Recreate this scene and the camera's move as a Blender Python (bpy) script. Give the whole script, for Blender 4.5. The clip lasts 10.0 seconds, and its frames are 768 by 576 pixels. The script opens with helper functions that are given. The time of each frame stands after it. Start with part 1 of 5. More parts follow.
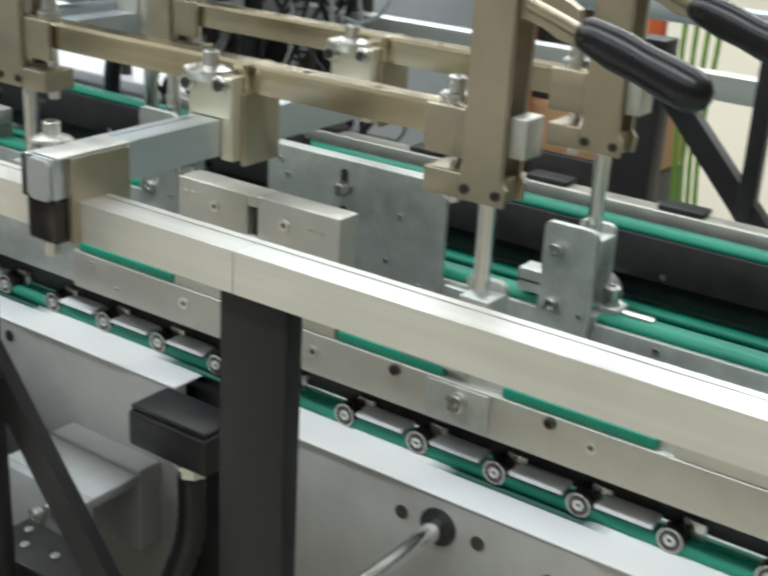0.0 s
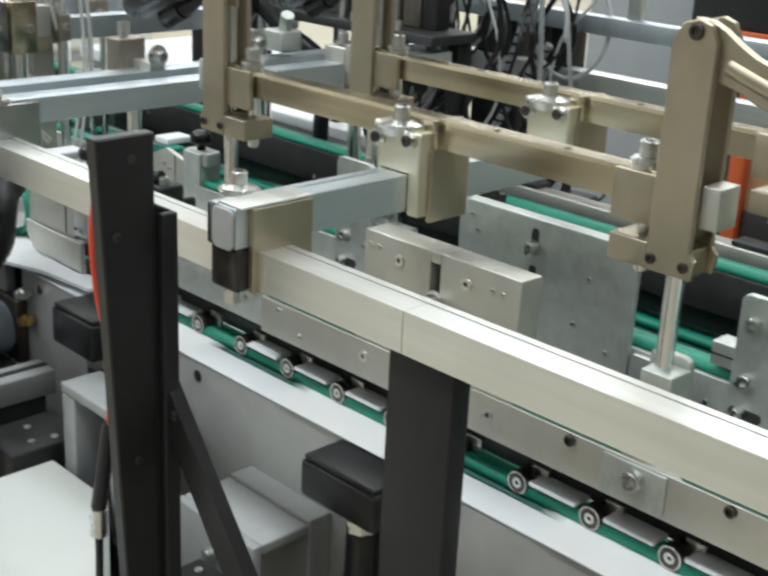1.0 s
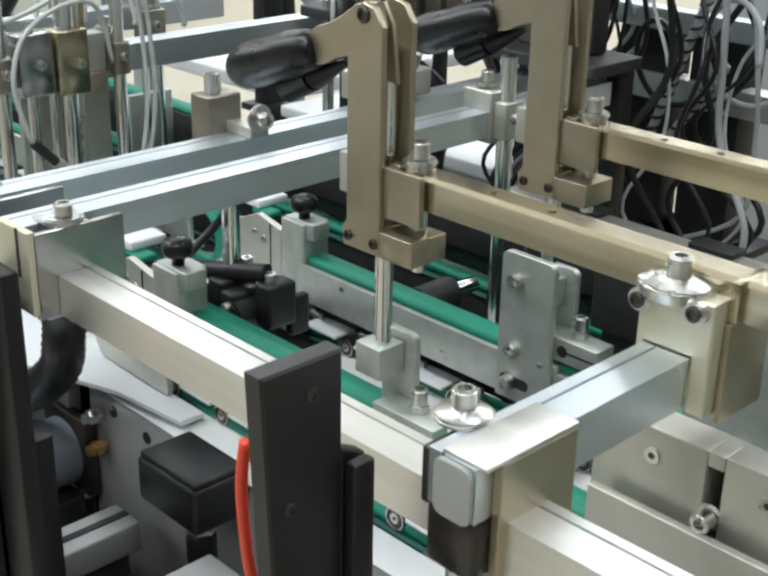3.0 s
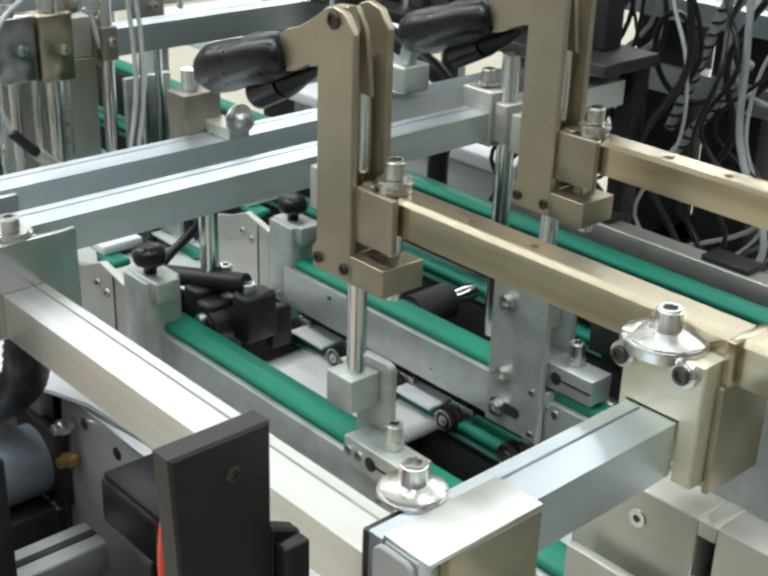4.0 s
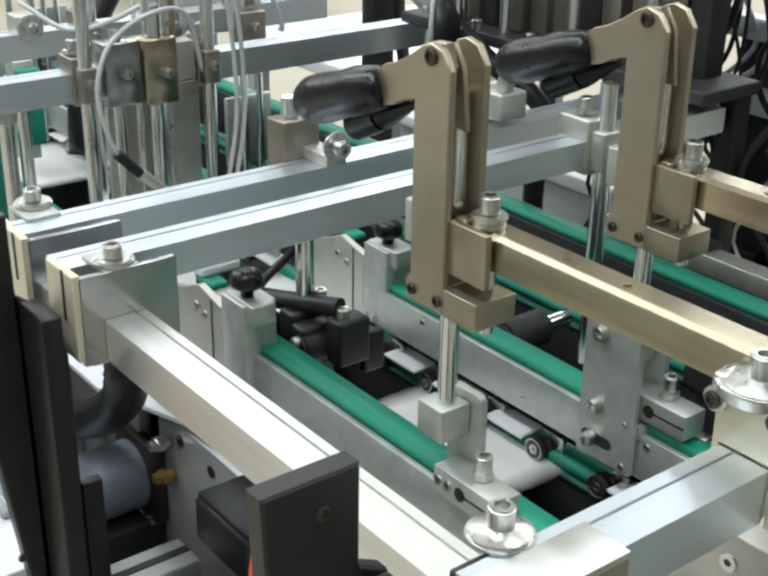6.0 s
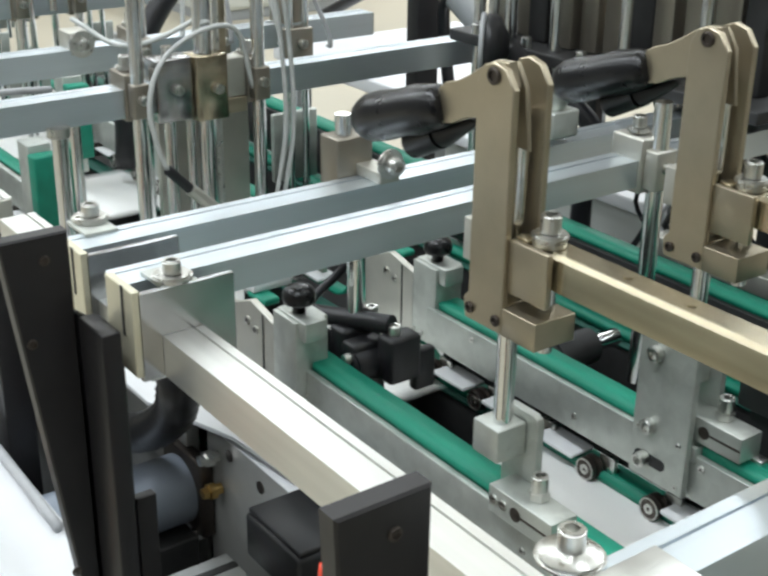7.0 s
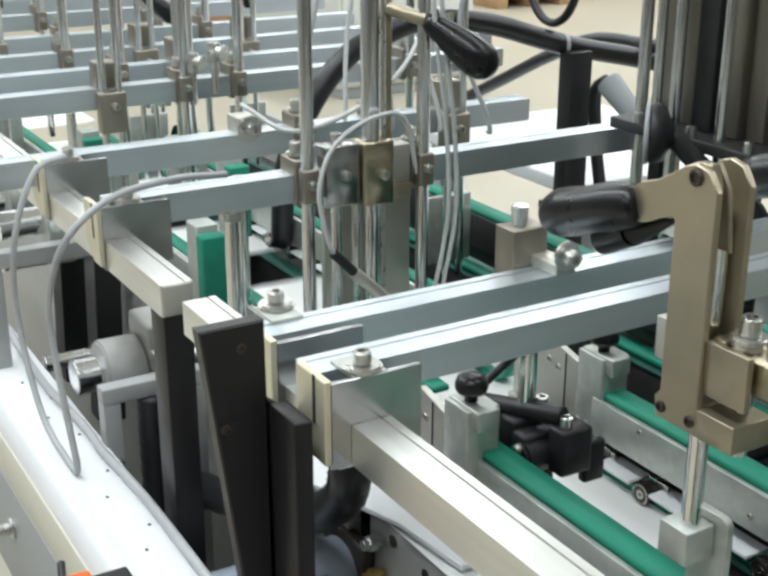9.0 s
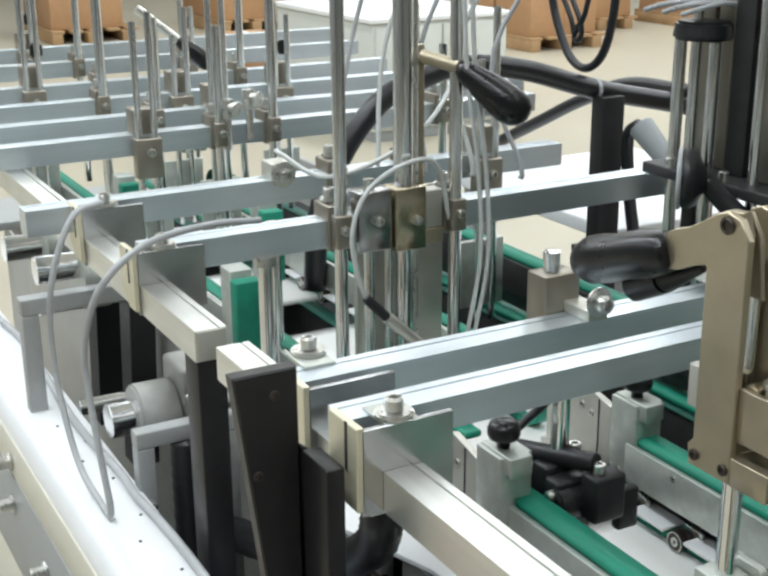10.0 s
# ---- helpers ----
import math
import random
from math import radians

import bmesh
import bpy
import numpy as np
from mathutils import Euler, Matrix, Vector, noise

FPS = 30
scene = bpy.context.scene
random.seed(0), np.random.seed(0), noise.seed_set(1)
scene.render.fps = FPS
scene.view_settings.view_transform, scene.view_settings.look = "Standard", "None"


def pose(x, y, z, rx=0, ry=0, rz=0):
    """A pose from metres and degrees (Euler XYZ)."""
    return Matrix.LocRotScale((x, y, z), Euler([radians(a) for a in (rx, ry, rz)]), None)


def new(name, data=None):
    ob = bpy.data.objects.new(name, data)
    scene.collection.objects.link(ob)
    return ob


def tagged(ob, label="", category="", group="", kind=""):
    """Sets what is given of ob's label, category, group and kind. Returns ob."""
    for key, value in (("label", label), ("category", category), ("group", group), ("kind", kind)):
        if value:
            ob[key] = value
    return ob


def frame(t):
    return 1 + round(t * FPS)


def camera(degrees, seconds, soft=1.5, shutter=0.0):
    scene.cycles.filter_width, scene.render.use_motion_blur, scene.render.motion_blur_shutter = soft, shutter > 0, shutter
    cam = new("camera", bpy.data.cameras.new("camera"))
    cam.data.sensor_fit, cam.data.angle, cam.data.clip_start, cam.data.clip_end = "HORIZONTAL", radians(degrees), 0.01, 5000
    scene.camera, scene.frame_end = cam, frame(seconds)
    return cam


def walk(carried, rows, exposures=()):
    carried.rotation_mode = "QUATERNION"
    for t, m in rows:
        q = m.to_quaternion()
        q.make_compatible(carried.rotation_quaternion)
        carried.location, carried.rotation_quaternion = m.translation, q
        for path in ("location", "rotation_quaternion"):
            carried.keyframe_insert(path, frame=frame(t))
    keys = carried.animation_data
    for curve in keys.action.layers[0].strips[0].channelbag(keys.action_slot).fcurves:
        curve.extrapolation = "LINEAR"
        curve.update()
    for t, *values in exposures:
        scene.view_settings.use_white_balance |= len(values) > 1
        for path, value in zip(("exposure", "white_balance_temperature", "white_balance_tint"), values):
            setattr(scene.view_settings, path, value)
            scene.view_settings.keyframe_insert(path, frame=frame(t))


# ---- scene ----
cam = camera(34.82, 10.0, 2.6, 0.5)
# seconds, eye x y z, yaw, pitch, roll
PATH = [
    (0, 0.8133, -0.6775, 0.2705, 34.22, -21.49, 3.31),
    (0.5, 0.8044, -0.6554, 0.2725, 40.25, -20.56, 3.37),
    (1, 0.8197, -0.6362, 0.2758, 44.98, -19.86, 2.86),
    (1.5, 0.7866, -0.6064, 0.2886, 47.91, -19.08, 2.22),
    (2, 0.6383, -0.5471, 0.2900, 48.88, -19.43, 2.30),
    (2.5, 0.5010, -0.4872, 0.3024, 46.76, -21.03, 1.58),
    (2.7, 0.4527, -0.4819, 0.3152, 45.68, -22.01, 1.21),
    (3.8, 0.3776, -0.3820, 0.3355, 46.56, -24.22, 1.77),
    (4, 0.3715, -0.3679, 0.3391, 47.24, -24.52, 1.82),
    (4.5, 0.3752, -0.3691, 0.3453, 48.63, -25.69, 1.54),
    (5, 0.3734, -0.3631, 0.3562, 49.49, -25.40, 1.27),
    (5.5, 0.3733, -0.3642, 0.3578, 51.07, -24.72, 1.07),
    (7, 0.3584, -0.3827, 0.3594, 53.70, -23.52, 0.82),
    (7.5, 0.3453, -0.3967, 0.3636, 55.22, -23.13, 0.91),
    (8, 0.3352, -0.4124, 0.3671, 56.39, -22.63, 0.73),
    (8.5, 0.3270, -0.4247, 0.3693, 57.71, -21.89, 0.56),
    (9, 0.3265, -0.4318, 0.3781, 59.46, -20.24, 0.08),
    (9.5, 0.3284, -0.4347, 0.3822, 60.51, -19.01, -0.19),
    (10, 0.3302, -0.4326, 0.3840, 61.11, -18.30, -0.42),
]
walk(cam, [(t, pose(x, y, z, 90 + pitch, 0, yaw) @ pose(0, 0, 0, 0, 0, roll)) for t, x, y, z, yaw, pitch, roll in PATH])
# ---- body ----
# ---- world and light ----
world = bpy.data.worlds.new("hall")
scene.world = world
world.use_nodes = True
world.node_tree.nodes["Background"].inputs[0].default_value = (0.55, 0.6, 0.65, 1)
world.node_tree.nodes["Background"].inputs[1].default_value = 0.10
FLOOR, CEIL = -1.05, 3.4
# rows of strip lights along the hall: y, watts
LAMP_ROWS = [(-3.6, 210.0), (-1.2, 390.0), (1.6, 170.0), (4.6, 380.0), (6.8, 300.0), (9.0, 300.0)]


def strip_lamp(y, power):
    data = bpy.data.lights.new("strip_lamp", "AREA")
    data.shape, data.size, data.size_y, data.energy = "RECTANGLE", 15.0, 0.45, power
    data.color = (0.93, 1.0, 1.06)
    ob = new("strip_lamp", data)
    ob.location = (-5.0, y, CEIL - 0.16)
    return ob


for ly, watts in LAMP_ROWS:
    strip_lamp(ly, watts)
scene.view_settings.exposure = -0.33


# ---- materials ----
def material(name, color, rough=0.5, metal=0.0, vary=0.12, scale=40.0, bump=0.05, stretch=(1, 1, 1), tone=None, spots=0.0, coat=0.0, island=0.0):
    m = bpy.data.materials.new(name)
    m.use_nodes = True
    nt = m.node_tree
    b = nt.nodes["Principled BSDF"]
    b.inputs["Metallic"].default_value = metal
    b.inputs["Coat Weight"].default_value = coat
    co = nt.nodes.new("ShaderNodeTexCoord")
    mp = nt.nodes.new("ShaderNodeMapping")
    mp.inputs["Scale"].default_value = stretch
    nt.links.new(co.outputs["Object"], mp.inputs["Vector"])
    fine = nt.nodes.new("ShaderNodeTexNoise")
    fine.inputs["Scale"].default_value = scale
    fine.inputs["Detail"].default_value = 6
    nt.links.new(mp.outputs["Vector"], fine.inputs["Vector"])
    wide = nt.nodes.new("ShaderNodeTexNoise")
    wide.inputs["Scale"].default_value = scale * 0.13
    wide.inputs["Detail"].default_value = 3
    nt.links.new(co.outputs["Object"], wide.inputs["Vector"])
    add = nt.nodes.new("ShaderNodeMath")
    add.operation = "ADD"
    nt.links.new(fine.outputs["Fac"], add.inputs[0])
    nt.links.new(wide.outputs["Fac"], add.inputs[1])
    ramp = nt.nodes.new("ShaderNodeMapRange")
    ramp.inputs["From Min"].default_value = 0.65
    ramp.inputs["From Max"].default_value = 1.35
    nt.links.new(add.outputs[0], ramp.inputs["Value"])
    mix = nt.nodes.new("ShaderNodeMix")
    mix.data_type = "RGBA"
    low = tuple(c * (1 - vary) for c in color)
    high = tone or tuple(min(1, c * (1 + vary)) for c in color)
    mix.inputs["A"].default_value = (*low, 1)
    mix.inputs["B"].default_value = (*high, 1)
    nt.links.new(ramp.outputs["Result"], mix.inputs["Factor"])
    out = mix.outputs["Result"]
    if spots:
        vor = nt.nodes.new("ShaderNodeTexVoronoi")
        vor.inputs["Scale"].default_value = spots
        nt.links.new(co.outputs["Object"], vor.inputs["Vector"])
        bw = nt.nodes.new("ShaderNodeSeparateColor")
        nt.links.new(vor.outputs["Color"], bw.inputs["Color"])
        mr = nt.nodes.new("ShaderNodeMapRange")
        mr.inputs["To Min"].default_value = 0.95
        mr.inputs["To Max"].default_value = 1.03
        nt.links.new(bw.outputs[0], mr.inputs["Value"])
        mul = nt.nodes.new("ShaderNodeMix")
        mul.data_type, mul.blend_type = "RGBA", "MULTIPLY"
        mul.inputs["Factor"].default_value = 1
        nt.links.new(out, mul.inputs["A"])
        nt.links.new(mr.outputs["Result"], mul.inputs["B"])
        out = mul.outputs["Result"]
    nt.links.new(out, b.inputs["Base Color"])
    rr = nt.nodes.new("ShaderNodeMapRange")
    rr.inputs["To Min"].default_value = max(0.03, rough * 0.8)
    rr.inputs["To Max"].default_value = min(1, rough * 1.25)
    nt.links.new(fine.outputs["Fac"], rr.inputs["Value"])
    nt.links.new(rr.outputs["Result"], b.inputs["Roughness"])
    if bump:
        bp = nt.nodes.new("ShaderNodeBump")
        bp.inputs["Strength"].default_value = bump
        bp.inputs["Distance"].default_value = 0.001
        nt.links.new(fine.outputs["Fac"], bp.inputs["Height"])
        nt.links.new(bp.outputs["Normal"], b.inputs["Normal"])
    return m


ALU = material("brushed_aluminium", (0.83, 0.835, 0.80), 0.40, 0.9, 0.11, 60, 0.06, (0.05, 1, 1))
ALU_Y = material("zinc_plated_bar", (0.72, 0.785, 0.83), 0.36, 0.9, 0.08, 60, 0.06, (1, 0.05, 1))
GALV = material("zinc_plated_plate", (0.575, 0.60, 0.56), 0.45, 0.7, 0.15, 50, 0.05, spots=90)
NICKEL = material("satin_nickel_plate", (0.49, 0.43, 0.32), 0.38, 0.9, 0.08, 55, 0.05)
BRONZE = material("tarnished_nickel_bar", (0.43, 0.36, 0.24), 0.22, 0.95, 0.34, 26, 0.06, (0.08, 1.6, 1.6), tone=(0.86, 0.77, 0.57))
CREAMPLATE = material("yellow_passivated_plate", (0.72, 0.68, 0.52), 0.4, 0.45, 0.08, 40, 0.04)
MIRROR = material("bright_rolled_steel", (0.50, 0.50, 0.50), 0.22, 1.0, 0.12, 40, 0.05)
FROST = material("frosted_grey_cap", (0.42, 0.42, 0.40), 0.45, 0.0, 0.12, 60, 0.05)
PLATE = material("satin_steel_plate", (0.62, 0.61, 0.55), 0.45, 0.8, 0.08, 45, 0.05)
CHROME = material("chrome_rod", (0.82, 0.83, 0.83), 0.14, 1.0, 0.05, 50, 0.02)
STEEL = material("zinc_screw_steel", (0.70, 0.70, 0.67), 0.28, 1.0, 0.12, 120, 0.1)
# Also on sockets, bores and slits, standing in for their shade.
DARKSTEEL = material("dark_oxide_screw", (0.10, 0.085, 0.075), 0.4, 0.8, 0.2, 120, 0.1)
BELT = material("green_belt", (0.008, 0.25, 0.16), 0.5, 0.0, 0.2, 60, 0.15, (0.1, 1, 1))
# Darker copy of the belt green, over the whole lower belts.
BELTDARK = material("dark_green_belt", (0.008, 0.09, 0.065), 0.6, 0.0, 0.25, 60, 0.1)
BLACK = material("black_anodised_plate", (0.017, 0.016, 0.017), 0.40, 0.1, 0.2, 80, 0.06)
RUBBER = material("black_rubber_grip", (0.007, 0.007, 0.008), 0.28, 0.0, 0.2, 60, 0.03)
PLASTIC = material("black_plastic", (0.018, 0.018, 0.02), 0.4, 0.0, 0.2, 80, 0.05)
CABLE = material("black_cable_sheath", (0.015, 0.015, 0.017), 0.35, 0.0, 0.2, 90, 0.05)
GREYCABLE = material("grey_cable_sheath", (0.45, 0.46, 0.47), 0.4, 0.0, 0.1, 90, 0.02)
CLEARTUBE = material("clear_air_tube", (0.62, 0.64, 0.62), 0.2, 0.0, 0.1, 90, 0.0)
PAPER = material("white_board", (0.88, 0.88, 0.86), 0.6, 0.0, 0.03, 30, 0.03)
PAINT = material("grey_painted_casting", (0.42, 0.43, 0.425), 0.5, 0.25, 0.08, 60, 0.08)
COVER = material("white_painted_cover", (0.84, 0.85, 0.86), 0.35, 0.0, 0.03, 20, 0.02)
CREAM = material("cream_painted_panel", (0.72, 0.70, 0.60), 0.4, 0.0, 0.03, 20, 0.02)
GREYPAINT = material("grey_painted_stripe", (0.35, 0.37, 0.38), 0.4, 0.0, 0.05, 20, 0.02)
MOTOR = material("blue_grey_motor_paint", (0.30, 0.34, 0.40), 0.38, 0.2, 0.08, 30, 0.03)
BRASS = material("brass_fitting", (0.62, 0.42, 0.16), 0.3, 1.0, 0.15, 90, 0.05)
MAGSTEEL = material("brown_grey_steel_plate", (0.34, 0.31, 0.26), 0.36, 0.85, 0.15, 30, 0.05, (1, 1, 0.06))
ORANGE = material("orange_plastic", (0.85, 0.16, 0.03), 0.35, 0.0, 0.06, 40, 0.02)
TUBEGREEN = material("yellow_green_air_tube", (0.16, 0.34, 0.04), 0.3, 0.0, 0.15, 60, 0.02)
RED = material("red_orange_tube", (0.80, 0.07, 0.03), 0.3, 0.0, 0.08, 40, 0.02)
FRAMESTEEL = material("ground_steel_frame", (0.50, 0.50, 0.475), 0.5, 0.5, 0.10, 35, 0.05)
# Dark parts, and slots, bores and gaps whose shade is this colour.
DARK = material("dark_steel_and_gap_shade", (0.05, 0.05, 0.05), 0.5, 0.5, 0.3, 40, 0.1)
# Near-black brown for the first corner bracket's lower and clamp blocks.
DARKBROWN = material("dark_brown_block", (0.035, 0.03, 0.025), 0.25, 0.0, 0.3, 30, 0.05)
FLOORM = material("cream_epoxy_floor", (0.45, 0.41, 0.32), 0.35, 0.0, 0.06, 3, 0.02)
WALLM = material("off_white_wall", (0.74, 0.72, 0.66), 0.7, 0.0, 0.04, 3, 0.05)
# Dark tone that dims what the metal reflects; only on two unseen walls.
WALL_DIM = material("wall_darkened_for_reflections", (0.20, 0.205, 0.20), 0.7, 0.0, 0.1, 1.5, 0.05)
CEILM = material("white_ceiling", (0.78, 0.78, 0.76), 0.8, 0.0, 0.03, 3, 0.05)
CARTON = material("brown_carton", (0.42, 0.24, 0.12), 0.7, 0.0, 0.10, 12, 0.05)
WOOD = material("pallet_wood", (0.38, 0.24, 0.12), 0.7, 0.0, 0.2, 12, 0.1, (1, 0.1, 1))
CABINET = material("pale_grey_cabinet", (0.62, 0.64, 0.60), 0.4, 0.0, 0.03, 15, 0.02)
ORANGEP = material("orange_painted_machine", (0.62, 0.12, 0.035), 0.4, 0.0, 0.1, 15, 0.03)


# ---- builders ----
def part(name, bm, mat, parent=None, label=""):
    me = bpy.data.meshes.new(name)
    bmesh.ops.recalc_face_normals(bm, faces=bm.faces)
    bm.to_mesh(me)
    bm.free()
    me.materials.append(mat)
    ob = new(name, me)
    if parent:
        ob.parent = parent
    if label:
        ob["label"] = label
    return ob


def thing(name, label, category, x=0, y=0, z=0, group="", kind="", rz=0):
    ob = new(name)
    ob.matrix_basis = pose(x, y, z, 0, 0, rz)
    return tagged(ob, label, category, group, kind)


def smooth(bm, sharp=40):
    for f in bm.faces:
        f.smooth = True
    for e in bm.edges:
        if len(e.link_faces) != 2 or e.calc_face_angle(4) > radians(sharp):
            e.smooth = False
    return bm


def B(*boxes, bevel=0.001):
    """Boxes x0, x1, y0, y1, z0, z1 with small bevelled edges in one bmesh."""
    bm = bmesh.new()
    for x0, x1, y0, y1, z0, z1 in boxes:
        r = bmesh.ops.create_cube(bm, size=1, matrix=Matrix.Translation(((x0 + x1) / 2, (y0 + y1) / 2, (z0 + z1) / 2)) @ Matrix.Diagonal((abs(x1 - x0), abs(y1 - y0), abs(z1 - z0), 1)))
        if bevel:
            es = list({e for v in r["verts"] for e in v.link_edges})
            bmesh.ops.bevel(bm, geom=es, offset=bevel, segments=2, affect="EDGES", profile=0.5)
    return smooth(bm, 50)


def C(*rods, seg=24, bevel=0.0008):
    """Round rods: start, end, radius [, end radius]."""
    bm = bmesh.new()
    for p0, p1, r0, *r1 in rods:
        p0, p1 = Vector(p0), Vector(p1)
        turn = (p1 - p0).to_track_quat("Z", "Y").to_matrix().to_4x4()
        r = bmesh.ops.create_cone(bm, cap_ends=True, segments=seg, radius1=r0, radius2=r1[0] if r1 else r0, depth=(p1 - p0).length, matrix=Matrix.Translation((p0 + p1) / 2) @ turn)
        if bevel:
            rim = list({e for v in r["verts"] for e in v.link_edges if any(len(f.verts) > 4 for f in e.link_faces)})
            bmesh.ops.bevel(bm, geom=rim, offset=min(bevel, r0 * 0.3), segments=2, affect="EDGES")
    return smooth(bm, 35)


def ring(bm, p0, p1, ro, ri, seg=24):
    """A hollow tube from p0 to p1."""
    p0, p1 = Vector(p0), Vector(p1)
    turn = (p1 - p0).to_track_quat("Z", "Y").to_matrix()
    loops = []
    for p, r in ((p0, ro), (p1, ro), (p1, ri), (p0, ri)):
        loops.append([bm.verts.new(p + turn @ Vector((r * math.cos(2 * math.pi * k / seg), r * math.sin(2 * math.pi * k / seg), 0))) for k in range(seg)])
    for a in range(4):
        la, lb = loops[a], loops[(a + 1) % 4]
        for k in range(seg):
            bm.faces.new((la[k], la[(k + 1) % seg], lb[(k + 1) % seg], lb[k]))
    return bm


def plate(outline, axis, a, b, bevel=0.0008):
    """A flat plate: an outline in the two other axes, from a to b along axis."""
    bm = bmesh.new()
    put = {"x": lambda u, v, w: (w, u, v), "y": lambda u, v, w: (u, w, v), "z": lambda u, v, w: (u, v, w)}[axis]
    base = bm.faces.new([bm.verts.new(put(u, v, a)) for u, v in outline])
    r = bmesh.ops.extrude_face_region(bm, geom=[base])
    d = {"x": (b - a, 0, 0), "y": (0, b - a, 0), "z": (0, 0, b - a)}[axis]
    bmesh.ops.translate(bm, verts=[v for v in r["geom"] if isinstance(v, bmesh.types.BMVert)], vec=d)
    if bevel:
        es = [e for e in bm.edges if len({f for f in e.link_faces if len(f.verts) == len(outline)}) == 1 and len(outline) != 4 or len(outline) == 4]
        bmesh.ops.bevel(bm, geom=es, offset=bevel, segments=1, affect="EDGES")
    return smooth(bm, 30)


def rounded(u0, u1, v0, v1, r, corners=(1, 1, 1, 1), n=5):
    """A rectangle's outline with rounded corners."""
    pts = []
    for (cu, cv, a0), on in zip(((u1 - r, v1 - r, 0), (u0 + r, v1 - r, 90), (u0 + r, v0 + r, 180), (u1 - r, v0 + r, 270)), corners):
        if on:
            pts += [(cu + r * math.cos(radians(a0 + 90 * k / n)), cv + r * math.sin(radians(a0 + 90 * k / n))) for k in range(n + 1)]
        else:
            pts.append(((u1, v1), (u0, v1), (u0, v0), (u1, v0))[int(a0 // 90)])
    return pts


def sweep(points, radius, seg=8, steps=6):
    """A cable: a round section along a smooth line through the points."""
    P = [Vector(p) for p in points]
    P = [P[0] * 2 - P[1]] + P + [P[-1] * 2 - P[-2]]
    line = []
    for i in range(1, len(P) - 2):
        for k in range(steps):
            s = k / steps
            a, b, c, d = P[i - 1 : i + 3]
            line.append(0.5 * ((2 * b) + (c - a) * s + (2 * a - 5 * b + 4 * c - d) * s * s + (3 * b - a - 3 * c + d) * s**3))
    line.append(P[-2])
    bm = bmesh.new()
    prev, up = None, Vector((0.3, 0.2, 1)).normalized()
    for i, p in enumerate(line):
        d = (line[min(i + 1, len(line) - 1)] - line[max(i - 1, 0)]).normalized()
        side = d.cross(up)
        if side.length < 1e-3:
            side = d.cross(Vector((1, 0, 0)))
        side.normalize()
        up = side.cross(d).normalized()
        loop = [bm.verts.new(p + radius * (math.cos(2 * math.pi * k / seg) * side + math.sin(2 * math.pi * k / seg) * up)) for k in range(seg)]
        if prev:
            for k in range(seg):
                bm.faces.new((prev[k], prev[(k + 1) % seg], loop[(k + 1) % seg], loop[k]))
        else:
            bm.faces.new(loop)
        prev = loop
    bm.faces.new(prev)
    return smooth(bm, 60)


_bolt = {}


def bolt(parent, x, y, z, r=0.0075, h=0.013, way="z", washer=0.0, mat=None, name="bolt"):
    """A socket-head screw with its base at the point, with a round collar or washer if asked, as parts of its thing."""
    key = (round(r, 4), round(h, 4), round(washer, 4))
    if key not in _bolt:
        bm = bmesh.new()
        ring(bm, (0, 0, 0.0), (0, 0, h), r, r * 0.55, 20)
        bmesh.ops.create_cone(bm, cap_ends=True, segments=6, radius1=r * 0.56, radius2=r * 0.56, depth=h * 0.4, matrix=Matrix.Translation((0, 0, h * 0.2)))
        smooth(bm, 40)
        top = [e for e in bm.edges if all(abs(v.co.z - h) < 1e-6 and v.co.xy.length > r * 0.9 for v in e.verts)]
        bmesh.ops.bevel(bm, geom=top, offset=r * 0.16, segments=2, affect="EDGES")
        head = bpy.data.meshes.new("bolt")
        bmesh.ops.recalc_face_normals(bm, faces=bm.faces)
        bm.to_mesh(head)
        bm.free()
        head.materials.append(mat or STEEL)
        wash = None
        if washer:
            bm = C(((0, 0, -0.005), (0, 0, -0.0005), washer), seg=32, bevel=0.0015)
            wash = bpy.data.meshes.new("washer")
            bm.to_mesh(wash)
            bm.free()
            wash.materials.append(mat or STEEL)
        _bolt[key] = head, wash
    head, wash = _bolt[key]
    turn = {"z": (0, 0, 0), "-y": (90, 0, 0), "x": (0, 90, 0), "-x": (0, -90, 0), "y": (-90, 0, 0)}[way]
    ob = new(name, head)
    ob.parent = parent
    lift = 0.005 if washer else 0.0
    base = pose(x, y, z, *turn) @ pose(0, 0, lift)
    ob.matrix_basis = base
    if wash:
        w = new("washer", wash)
        w.parent = parent
        w.matrix_basis = base
    return ob


